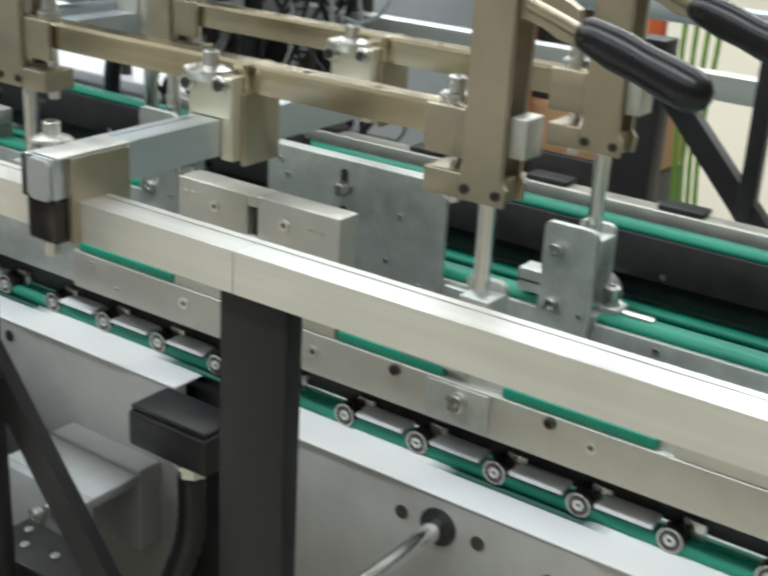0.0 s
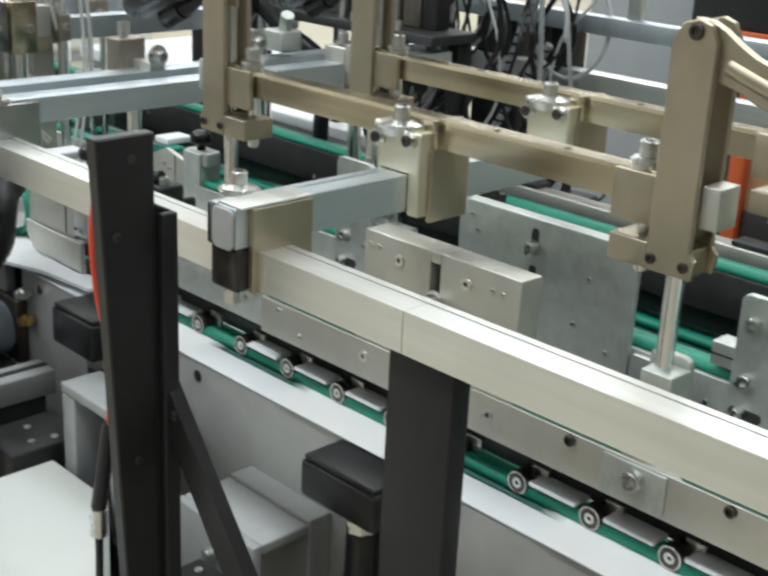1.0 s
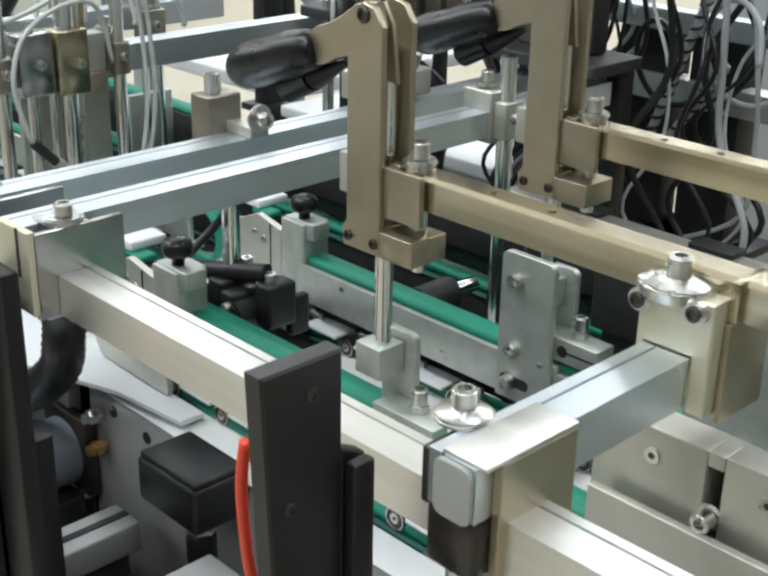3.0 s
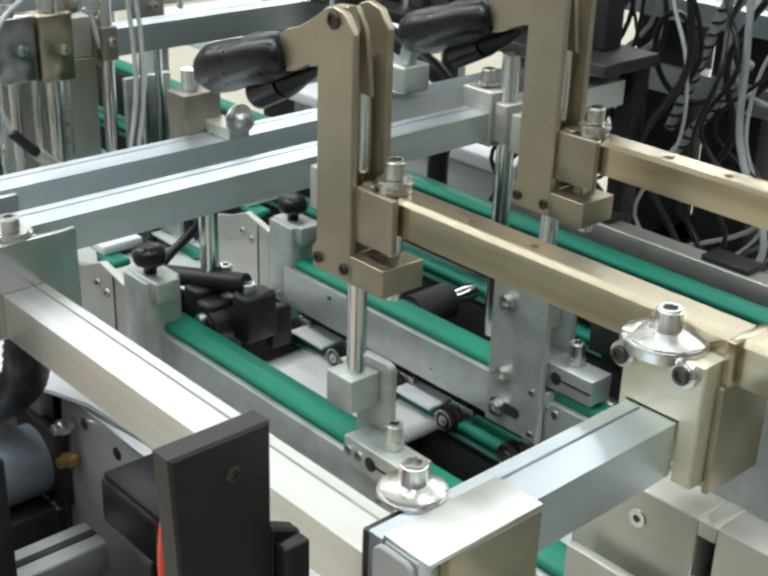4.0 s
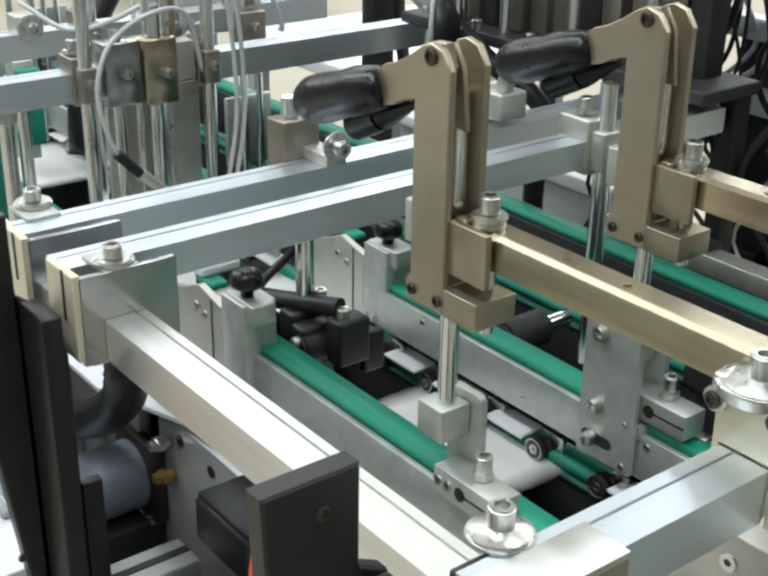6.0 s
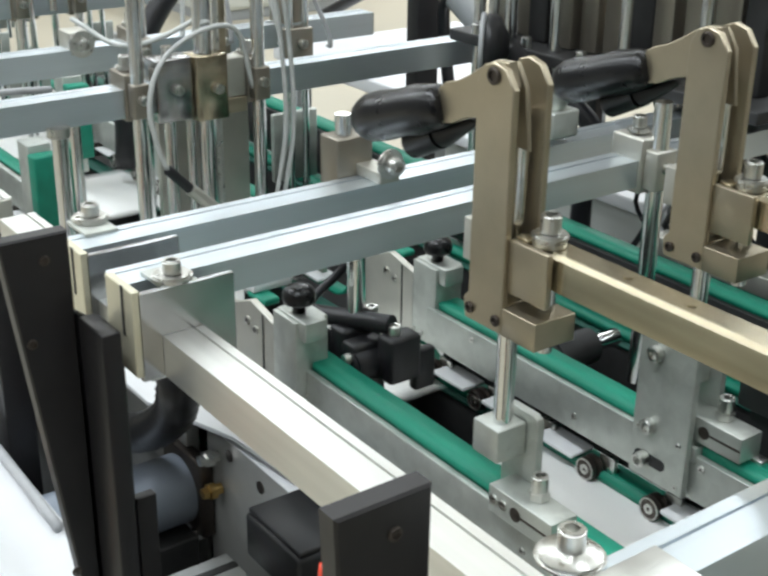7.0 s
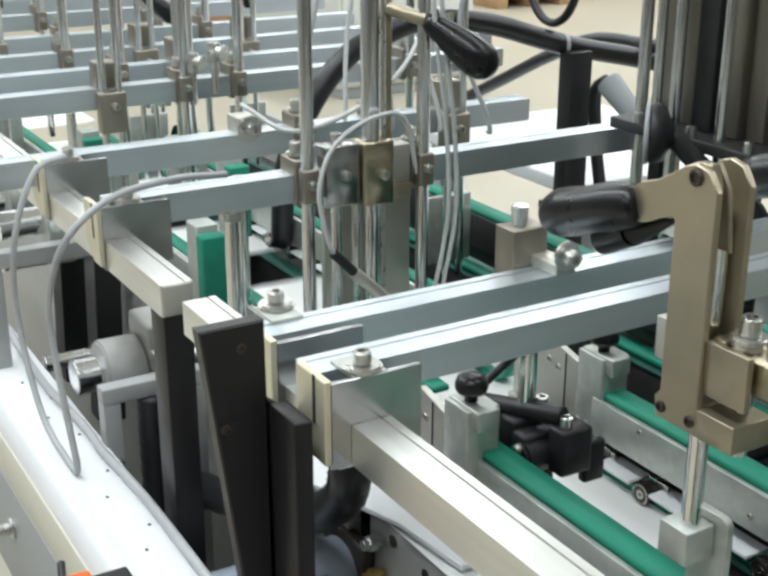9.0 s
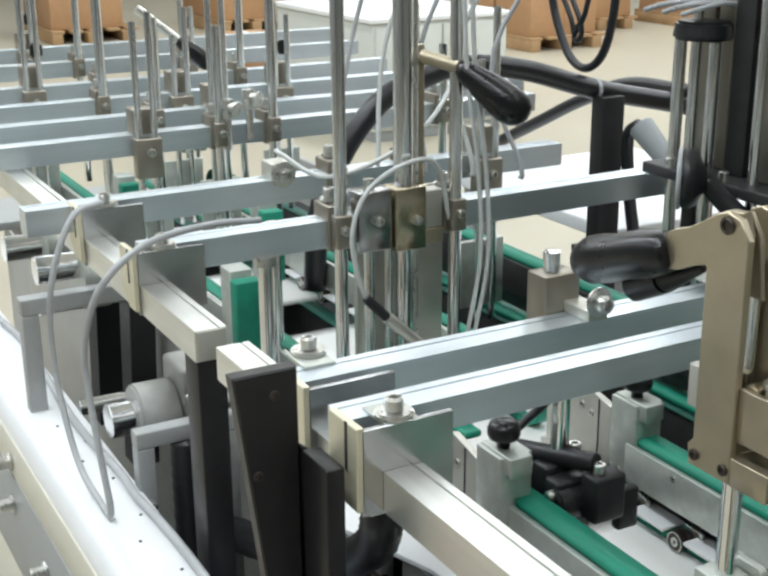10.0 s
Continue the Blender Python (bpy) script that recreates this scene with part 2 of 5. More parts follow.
def screw(parent, x, y, z, r=0.005, way="-y", mat=None):
    """A flush countersunk socket screw: a thin ring with a dark socket."""
    turn = {"z": (0, 0, 0), "-y": (90, 0, 0), "x": (0, 90, 0)}[way]
    key = ("flush", r)
    if key not in _bolt:
        bm = bmesh.new()
        ring(bm, (0, 0, -0.001), (0, 0, 0.0012), r, r * 0.45, 16)
        bmesh.ops.create_cone(bm, cap_ends=True, segments=6, radius1=r * 0.5, radius2=r * 0.5, depth=0.0008)
        me = bpy.data.meshes.new("screw")
        bmesh.ops.recalc_face_normals(bm, faces=bm.faces)
        bm.to_mesh(me)
        bm.free()
        me.materials.append(STEEL)
        me.materials.append(DARKSTEEL)
        for p in me.polygons:
            if p.center.xy.length < r * 0.3:
                p.material_index = 1
        _bolt[key] = me
    ob = new("screw", _bolt[key])
    ob.parent = parent
    ob.matrix_basis = pose(x, y, z, *turn)
    return ob


def holes(parent, spots, y, r=0.003):
    """Small dark bores in a plate that faces the machine's front."""
    for x, z in spots:
        part("bore", C(((x, y - 0.0006, z), (x, y + 0.002, z), r), seg=12, bevel=0), DARK, parent)

# ---- the hall ----
def hall():
    def slab(name, mat, *box):
        ob = part(name, B(box, bevel=0), mat)
        return tagged(ob, kind="structure")
    tagged(slab("floor", FLOORM, -18, 7, -5, 12, FLOOR - 0.1, FLOOR), "cream epoxy-coated factory floor", "floor")
    tagged(slab("ceiling", CEILM, -18, 7, -5, 12, CEIL, CEIL + 0.1), "plain white factory ceiling", "ceiling")
    tagged(slab("wall_north", WALLM, -18, 7, 12, 12.2, FLOOR, CEIL), "plain factory wall closing the hall", "wall")
    # South and east walls stay out of view, darkened for the metal's reflections.
    tagged(slab("wall_south", WALL_DIM, -18, 7, -5.2, -5, FLOOR, CEIL), "unseen grey factory wall, darkened to dim reflections in the metal", "wall")
    tagged(slab("wall_west", WALLM, -18.2, -18, -5.2, 12.2, FLOOR, CEIL), "plain factory wall closing the hall", "wall")
    tagged(slab("wall_east", WALL_DIM, 7, 7.2, -5.2, 12.2, FLOOR, CEIL), "plain factory wall closing the hall", "wall")
    for ly, _ in LAMP_ROWS:
        f = thing("strip_light", "white sheet-steel strip light fitting on the ceiling", "strip light", -5.0, ly, CEIL, "strip lights")
        for k in range(5):
            part("housing", B((-7.5 + 3.0 * k, -4.52 + 3.0 * k, -0.26, 0.26, -0.14, 0)), CEILM, f)


hall()


# ---- rails and cross bars ----
S = 0.035
RAIL_T, RAIL_B = -0.052, -0.087
XB_T, XB_B = -0.013, -0.048


def profile_x(x0, x1, y, top, h=S, w=S, groove=0.009):
    """A square section along x with a fine groove in its top face."""
    g, d = 0.0011, 0.004
    o = [(-w / 2, 0), (groove - g, 0), (groove - g, -d), (groove + g, -d), (groove + g, 0), (w / 2, 0), (w / 2, -h), (-w / 2, -h)]
    return plate([(y + u, top + v) for u, v in o], "x", x0, x1, 0.0003)


def profile_y(y0, y1, x, top, h=S, w=S, groove=-0.007):
    g, d = 0.0011, 0.004
    o = [(-w / 2, 0), (groove - g, 0), (groove - g, -d), (groove + g, -d), (groove + g, 0), (w / 2, 0), (w / 2, -h), (-w / 2, -h)]
    return plate([(x + u, top + v) for u, v in o], "y", y0, y1, 0.0003)


def rails():
    r = thing("side_rail", "brushed aluminium square side rail on black posts", "rail")
    part("rail_section", profile_x(0.2235, 0.95, 0, RAIL_T), ALU, r)
    part("rail_section", profile_x(-0.425, 0.2228, 0, RAIL_T), ALU, r)
    part("rail_section", profile_x(-0.750, -0.4257, -0.011, RAIL_T - 0.002), ALU, r)
    r = thing("side_rail", "brushed aluminium square side rail of the next section", "rail")
    part("rail_section", profile_x(-1.75, -0.798, -0.0155, RAIL_T), ALU, r)
    part("end_cap", B((-0.798, -0.7955, -0.032, 0.001, RAIL_B + 0.001, RAIL_T - 0.001)), PLATE, r)
    far = thing("side_rail", "brushed aluminium square side rail on the far side", "rail")
    part("rail_section", profile_x(-0.70, 0.30, 0.99, RAIL_T), ALU, far)
    part("rail_section", profile_x(0.3005, 0.95, 0.99, RAIL_T), ALU, far)


rails()


def cross_bar(x, y0, y1, top=XB_T, h=S, label="zinc-plated square cross bar bolted across the rails"):
    c = thing("cross_bar", label, "cross bar", 0, 0, 0, "cross bars")
    part("bar", profile_y(y0, y1, x, top, h), ALU_Y, c)
    part("end_cap", B((x - 0.0165, x + 0.0165, y1, y1 + 0.0025, top - h + 0.001, top - 0.001), bevel=0.0006), PLATE, c)
    return c


cross_bar(0.027, -0.038, 0.163)
cross_bar(0.027, 0.2285, 0.3852)
cross_bar(-0.472, -0.033, 0.76, -0.0165, 0.029)
cross_bar(-0.566, -0.033, 0.80, -0.0195, 0.032)
cross_bar(-1.005, -0.02, 0.95)
cross_bar(-1.24, -0.10, 0.75)
for k, bx in enumerate((-1.66, -1.84, -2.04, -2.26, -2.6, -2.9)):
    cross_bar(bx, -0.1, 1.0 + 0.1 * (k % 3))


def corner_bracket_1():
    c = thing("corner_bracket", "nickel-plated corner bracket with big socket bolt on the rail", "bracket", 0.0, 0.0, 0.0)
    part("side_plate", plate(rounded(-0.0245, 0.0415, -0.088, -0.0135, 0.002), "x", 0.0447, 0.0512), NICKEL, c)
    part("top_flange", B((0.0192, 0.0512, -0.0375, 0.0415, -0.0127, -0.0103), bevel=0.0005), ALU, c, "bright top flange")
    part("lower_block", B((0.008, 0.0442, -0.037, -0.0185, -0.088, -0.0495), bevel=0.003), DARKBROWN, c, "near-black lower block")
    part("clamp_block", B((0.003, 0.0092, -0.037, -0.010, -0.0515, -0.0155), bevel=0.0015), DARKBROWN, c, "near-black clamp block")
    part("end_cap", plate(rounded(0.016, 0.0442, XB_B - 0.002, XB_T - 0.001, 0.007), "y", -0.0418, -0.0382), FROST, c, "translucent grey end cap")
    part("spacer", C(((0, 0, RAIL_T + 0.0003), (0, 0, -0.0132), 0.0088)), STEEL, c)
    part("dome_washer", C(((0, 0, -0.0130), (0, 0, -0.0095), 0.0188, 0.0184), ((0, 0, -0.0095), (0, 0, -0.0062), 0.0178, 0.0095), seg=36, bevel=0.0012), STEEL, c)
    bolt(c, 0.0, 0, -0.0062, 0.0076, 0.0118)
    part("foot_nut", C(((0.026, -0.027, -0.102), (0.026, -0.027, -0.0882), 0.008), seg=6), STEEL, c)


corner_bracket_1()


def corner_bracket(x, label, side=1):
    """A bracket whose bolt stands at the edge of the bar at x; side: the bolt's side."""
    c = thing("corner_bracket", label, "bracket", x, 0, 0, "corner brackets")
    s = side
    top = -0.0132 if s > 0 else -0.0165
    bm = plate([(-0.0015, -0.0115), (-0.0015, -0.062), (0.023, -0.083), (0.0465, -0.083), (0.0465, -0.0115)], "y", -0.0405, -0.0335)
    part("front_plate", bm, CREAMPLATE, c, "pale yellow-passivated front plate")
    part("slot", B((0.027, 0.0305, -0.0412, -0.0402, -0.052, -0.0112), bevel=0), DARK, c)
    part("side_plate", plate(rounded(-0.036, 0.047, -0.088, -0.0135, 0.002), "x", 0.0418, 0.0465), MIRROR, c, "bright-rolled steel side plate")
    part("cap_plate", B((min(s * 0.006, s * 0.046), max(s * 0.006, s * 0.046), -0.014, 0.016, top - 0.0031, top), bevel=0.0004), GALV, c)
    bolt(c, s * (0.033 if s > 0 else 0.036), 0.004 if s < 0 else 0.0, top + 0.0001, 0.0076, 0.0105, washer=0.0165)
    return c


corner_bracket(-0.472, "zinc-plated corner bracket with a slotted front plate and socket bolt")
corner_bracket(-0.566, "zinc-plated corner bracket beside a black post", -1)
corner_bracket(-1.017, "zinc-plated corner bracket with a slotted front plate on the next rail")
corner_bracket(-1.24, "zinc-plated corner bracket at the end of a long cross bar")

# nickel bars that join the lever stands
BAR1, BAR2 = 0.198, 0.420
for by in (BAR1, BAR2):
    c = thing("tie_bar", "tarnished nickel-plated tie bar between two lever stands", "tie bar", 0, 0, 0, "tie bars")
    part("bar", plate([(by - 0.014, 0.013), (by + 0.014, 0.013), (by + 0.014, 0.034), (by + 0.010, 0.040), (by - 0.010, 0.040), (by - 0.014, 0.037)], "x", -0.238, 0.293, 0.0006), BRONZE, c)
    for tx in (-0.155, -0.10, 0.12, 0.20):
        part("grub_screw", C(((tx, by, 0.0398), (tx, by, 0.0412), 0.0038), seg=14, bevel=0.0004), BRONZE, c)


def collar(y):
    """A block that joins a cross bar's end with a tie bar."""
    c = thing("cross_clamp", "nickel-plated clamp block with domed collar on the tie bar", "clamp", 0, y, 0, "cross clamps")
    part("block", plate([(0.003, -0.052), (0.0092, -0.052), (0.0092, -0.0125), (0.0448, -0.0125), (0.0448, -0.052), (0.058, -0.052), (0.058, 0.0275), (0.003, 0.0275)], "y", -0.0345, -0.0146, 0.0012), CREAMPLATE, c)
    part("rear_block", B((0.003, 0.058, -0.0145, 0.0145, -0.052, 0.0125), bevel=0.001), CREAMPLATE, c)
    part("side_plate", B((0.0585, 0.063, -0.022, 0.030, -0.058, 0.012), bevel=0.001), NICKEL, c)
    part("wrap_plate", B((0.0585, 0.065, -0.020, 0.0155, 0.0125, 0.0405), bevel=0.001), BRONZE, c)
    part("dome", C(((0.0235, -0.0245, 0.0225), (0.0235, -0.0245, 0.0315), 0.0240, 0.0252), ((0.0235, -0.0245, 0.0315), (0.0235, -0.0245, 0.0348), 0.0242, 0.0115), seg=36, bevel=0.0015), STEEL, c)
    part("lug", B((0.001, 0.0125, -0.0400, -0.0165, 0.0225, 0.0335), bevel=0.003), STEEL, c)
    bolt(c, 0.0235, -0.0245, 0.0348, 0.0080, 0.0140)
    for sx, sz in ((0.0055, 0.0170), (0.0470, 0.0205)):
        part("boss", C(((sx, -0.0340, sz), (sx, -0.0415, sz), 0.0080), seg=20, bevel=0.0015), STEEL, c)
        bolt(c, sx, -0.0415, sz, 0.0056, 0.002, "-y", mat=DARKSTEEL)
    return c


collar(BAR1)
collar(BAR2)
XC = 0.0275


def lever_stand(side, y, label):
    """side -1: the arm points to -x, 1: to +x. Built round the middle between the two stands."""
    c = thing("lever_stand", label, "clamp lever", XC, y, 0, "lever stands")
    s = side

    def pl(o, a, b):
        return plate([(s * u, v) for u, v in o], "y", a, b, 0.0008)

    body = [(0.278, -0.034), (0.320, -0.034), (0.322, -0.018), (0.3168, -0.012), (0.3168, 0.150), (0.310, 0.163), (0.300, 0.1665), (0.287, 0.163), (0.278, 0.150)]
    part("front_plate", pl(body, -0.026, -0.020), NICKEL, c)
    part("rear_plate", pl(body, 0.006, 0.012), NICKEL, c)
    part("spacer", B((s * 0.280, s * 0.315, -0.020, 0.006, -0.034, -0.012)), NICKEL, c)
    foot = B((s * 0.2415, s * 0.278, -0.026, 0.014, -0.034, -0.012), bevel=0.0008)
    part("foot_block", foot, NICKEL, c)
    part("link_plate", pl([(0.277, 0.105), (0.290, 0.105), (0.303, 0.163), (0.294, 0.166), (0.283, 0.150)], -0.010, -0.006), NICKEL, c)
    arm = [(0.292, 0.1665), (0.306, 0.1655), (0.318, 0.160), (0.332, 0.151), (0.346, 0.1435), (0.360, 0.139), (0.368, 0.134), (0.371, 0.124), (0.370, 0.112), (0.366, 0.106), (0.352, 0.109), (0.338, 0.116), (0.324, 0.120), (0.300, 0.126), (0.286, 0.150)]
    arm_ob = part("lever_arm", pl(arm, -0.019, -0.011), NICKEL, c)
    far = 0.004 if s > 0 else 0.0
    p0, p1 = Vector((s * (0.364 + far), -0.014, 0.120 - far * 0.25)), Vector((s * (0.474 + far), -0.014, 0.083 - far * 0.25))
    if far:
        part("arm_bar", C((p0 - (p1 - p0) * 0.4, p0 + (p1 - p0) * 0.05, 0.008)), NICKEL, arm_ob)
    bm = bmesh.new()
    prev = None
    axis = (p1 - p0).normalized()
    side_v, up_v = Vector((0, 1, 0)), axis.cross(Vector((0, 1, 0)))
    for u, r in ((0, 0.009), (0.03, 0.0125), (0.12, 0.0145), (0.3, 0.0165), (0.5, 0.0155), (0.7, 0.0168), (0.85, 0.0165), (0.94, 0.0135), (0.985, 0.008), (1.0, 0.003)):
        loop = [bm.verts.new(p0.lerp(p1, u) + r * (1.0 if far else 1.22) * (math.cos(k * math.pi / 10) * side_v + math.sin(k * math.pi / 10) * up_v)) for k in range(20)]
        if prev:
            for k in range(20):
                bm.faces.new((prev[k], prev[(k + 1) % 20], loop[(k + 1) % 20], loop[k]))
        else:
            bm.faces.new(loop)
        prev = loop
    bm.faces.new(prev)
    smooth(bm, 70)
    part("grip", bm, RUBBER, arm_ob, "glossy black rubber grip")
    if s < 0:
        part("grip", C(((s * 0.345, 0.0, 0.1095), (s * 0.385, 0.0, 0.091), 0.003, 0.012), ((s * 0.385, 0.0, 0.091), (s * 0.423, 0.0, 0.0735), 0.012, 0.0135), seg=28, bevel=0.003), RUBBER, c, "black rubber release grip")
    for u, v, r in ((0.2985, 0.157, 0.0065), (0.3135, -0.024, 0.0045), (0.2835, -0.024, 0.0045)):
        bolt(c, s * u, -0.026, v, r, 0.0025, "-y", mat=DARKSTEEL, name="pivot_screw" if v > 0 else "screw")
    # plunger and guide rod
    part("guide_rod", C(((s * 0.2945, -0.003, -0.125), (s * 0.2945, -0.003, 0.13), 0.0078)), CHROME, c, "polished chrome guide rod")
    part("spindle", C(((s * 0.258, 0.0, -0.046), (s * 0.258, 0.0, 0.013), 0.0062)), CHROME, c)
    part("clamp_block", B((s * 0.2665, s * 0.278, -0.0162, 0.012, 0.004, 0.043), bevel=0.001), BRONZE, c)
    part("spacer_ring", C(((s * 0.2555, -0.004, 0.0402), (s * 0.2555, -0.004, 0.0454), 0.0125), seg=28), STEEL, c)
    part("cheek_plate", B((s * 0.2375, s * 0.2778, -0.0225, -0.0165, 0.000, 0.0415), bevel=0.0008), NICKEL, c)
    part("end_block", B((s * 0.3172, s * 0.333, -0.019, 0.010, 0.008, 0.042), bevel=0.001), PLATE, c, "pale satin steel end block")
    bolt(c, s * 0.2555, -0.004, 0.0455, 0.0078, 0.0135, washer=0.014)
    # foot that hangs on the rod
    part("rod_socket", B((s * 0.2825, s * 0.3125, -0.018, 0.0118, -0.151, -0.122), bevel=0.0012), GALV, c)
    part("foot_plate", plate(rounded(min(s * 0.2705, s * 0.3105), max(s * 0.2705, s * 0.3105), -0.199, -0.114, 0.008, (1, 1, 0, 0)), "y", 0.0125, 0.020), GALV, c)
    bar = part("foot_bar", B((s * 0.220, s * 0.2925, -0.0155, 0.0118, -0.1985, -0.174), bevel=0.0008), GALV, c)
    for u in (0.2865, 0.275):
        screw(bar, s * u, -0.0157, -0.1855, 0.0042)
    part("bore", C(((s * 0.2605, -0.0150, -0.1865), (s * 0.2605, -0.0160, -0.1865), 0.0062), seg=16, bevel=0), DARKSTEEL, bar)
    part("clamp_slit", B((s * 0.2205, s * 0.2605, -0.0160, -0.0150, -0.1875, -0.1855), bevel=0), DARKSTEEL, bar)
    part("nut_post", C(((s * 0.2535, 0.002, -0.1738), (s * 0.2535, 0.002, -0.166), 0.009), seg=6), STEEL, c)
    bolt(c, s * 0.2535, 0.002, -0.166, 0.0070, 0.0135)
    return c


lever_stand(-1, BAR1, "nickel-plated toggle lever stand with black grip and chrome rod")
lever_stand(-1, BAR2, "nickel-plated toggle lever stand on the second tie bar")
lever_stand(1, BAR1, "nickel-plated toggle lever stand with its arm swung outwards")
lever_stand(1, BAR2, "nickel-plated toggle lever stand on the second tie bar, arm swung outwards")


# ---- carriers with belts ----
def belt_loop(x0, x1, y0, y1, top, bot, t=0.004, n=10):
    """A flat belt round two pulleys, as a closed band."""
    r = (top - bot) / 2
    zc = (top + bot) / 2
    path = [(x1 - r + r * math.sin(radians(180 * k / n)), zc + r * math.cos(radians(180 * k / n))) for k in range(n + 1)]
    path += [(x0 + r - r * math.sin(radians(180 * k / n)), zc - r * math.cos(radians(180 * k / n))) for k in range(n + 1)]
    bm = bmesh.new()
    L = []
    for i, (x, z) in enumerate(path):
        dx, dz = x - min(max(x, x0 + r), x1 - r), z - zc
        l = math.hypot(dx, dz)
        ix, iz = x - dx / l * t, z - dz / l * t
        L.append([bm.verts.new(p) for p in ((x, y0, z), (x, y1, z), (ix, y1, iz), (ix, y0, iz))])
    for i in range(len(L)):
        a, b = L[i], L[(i + 1) % len(L)]
        for k in range(4):
            bm.faces.new((a[k], a[(k + 1) % 4], b[(k + 1) % 4], b[k]))
    return smooth(bm, 30)


ROLL_Z, SHEET_Z = -0.2905, -0.3035


def roller(parent, x, y, pad=True):
    """A pressing roller: two ball bearings on one axle with an arm and a light pad beside it."""
    a = part("roller", C(((x, y, ROLL_Z), (x, y + 0.006, ROLL_Z), 0.0122), ((x, y + 0.009, ROLL_Z), (x, y + 0.015, ROLL_Z), 0.0122), ((x, y, ROLL_Z), (x, y + 0.030, ROLL_Z), 0.006), seg=20), DARKSTEEL, parent, "oiled steel ball bearing roller")
    bm = bmesh.new()
    ring(bm, (x, y - 0.0010, ROLL_Z), (x, y + 0.0003, ROLL_Z), 0.0114, 0.0102, 18)
    ring(bm, (x, y - 0.0012, ROLL_Z), (x, y + 0.0003, ROLL_Z), 0.0052, 0.0022, 16)
    part("axle_face", bm, STEEL, a)
    part("arm", B((x + 0.004, x + 0.024, y + 0.016, y + 0.022, ROLL_Z - 0.004, ROLL_Z + 0.016), bevel=0.0008), STEEL, a)
    if pad:
        part("pad", B((x + 0.016, x + 0.070, y - 0.004, y + 0.028, ROLL_Z + 0.0050, ROLL_Z + 0.0090), bevel=0.001), COVER, a, "white pressing pad")
    return a


def carrier(y, x0, x1, label, rolls=0.0, drop=0.0, first=0.0):
    """An upper belt carrier: a long plate with a belt over it and rollers below. y: the plate's front; rolls: how far behind it the rollers sit."""
    c = thing("belt_carrier", label, "conveyor", 0, 0, 0, "belt carriers")
    d = drop
    # Without rollers the plate is dark, standing in for a shaded opening.
    part("carrier_plate", B((x0 + 0.05, x1 - 0.05, y, y + 0.007, -0.250 - d / 2, -0.1965 - d), bevel=0.0008), GALV if rolls else DARK, c)
    part("belt_bed", B((x0 + 0.05, x1 - 0.05, y + 0.010, y + 0.033, -0.215 - d, -0.1995 - d), (x0 + 0.05, x1 - 0.05, y + 0.026, y + 0.036, -0.285, -0.216 - d), bevel=0.0008), DARK, c)
    part("belt", belt_loop(x0, x1, y + 0.0075, y + 0.0345, -0.189 - d, -0.302, 0.010), BELT, c, "green flat conveyor belt")
    if rolls:
        part("belt_edge", B((x0 + 0.06, x1 - 0.06, y + rolls + 0.001, y + rolls + 0.008, -0.3028, -0.2905), bevel=0.001), BELT, c, "thick green edge of the lower run")
        for k in range(int((x1 - x0 - 0.2) / 0.0857)):
            roller(c, first + 0.0857 * k, y + rolls - 0.015, k % 5 != 3)
    n = int((x1 - x0) / 0.16)
    for k in range(n):
        screw(c, x0 + 0.13 + 0.16 * k, y - 0.0002, -0.222 - 0.02 * (k % 2), 0.0035)
    return c


carrier(0.190, -0.68, 1.05, "zinc-plated belt carrier with green belt and bearing rollers", 0.021, 0.0, -0.0760 - 6 * 0.0857)
carrier(0.404, -0.68, 1.05, "zinc-plated middle belt carrier with green belt", 0.012, 0.016, -0.281 - 4 * 0.0857)
carrier(0.66, -1.9, 1.05, "far belt carrier with green belt, plate darkened as a shaded opening")
c = thing("lower_belt", "green lower conveyor belt below the boards", "belt")
for yb in (0.194, 0.408, 0.66):
    part("belt", belt_loop(-2.6, 1.1, yb, yb + 0.028, SHEET_Z - 0.0015, -0.40), BELTDARK, c)
    part("belt_support", B((-2.5, 1.0, yb + 0.004, yb + 0.024, -0.395, -0.31)), DARK, c)


# ---- side frames ----
def frames():
    f = thing("conveyor_machine", "grey ground-steel conveyor machine body with side plates", "machine")
    for x0, x1 in ((-0.69, -0.004), (0.060, 1.3)):
        part("side_plate", B((x0, x1, 0.150, 0.166, -0.80, -0.3065), bevel=0.002), FRAMESTEEL, f)
        # Added white strip: stands in for board edges and the brightly lit ledge.
        part("white_strip", B((x0, x1, 0.1485, 0.1895, -0.3062, -0.3043), bevel=0.0005), COVER, f, "added white strip, for board edges and the brightly lit ledge")
    # Dark plate added behind the gap between the side plates, as its shade.
    part("gap_shade_plate", B((-0.02, 0.08, 0.168, 0.176, -0.80, -0.3300), bevel=0.001), DARK, f)
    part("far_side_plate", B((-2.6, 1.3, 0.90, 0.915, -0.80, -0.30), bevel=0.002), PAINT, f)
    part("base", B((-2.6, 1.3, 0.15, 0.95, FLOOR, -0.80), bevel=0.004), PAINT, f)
    part("inner_deck", B((-2.6, 1.3, 0.176, 0.89, -0.60, -0.59), bevel=0), DARK, f, "dark inner deck")


frames()


def flat_post(label, parts):
    p = thing("guard_post", label, "post", 0, 0, 0, "guard posts")
    for name, box in parts:
        part(name, B(box, bevel=0.0015), BLACK, p)
    return p


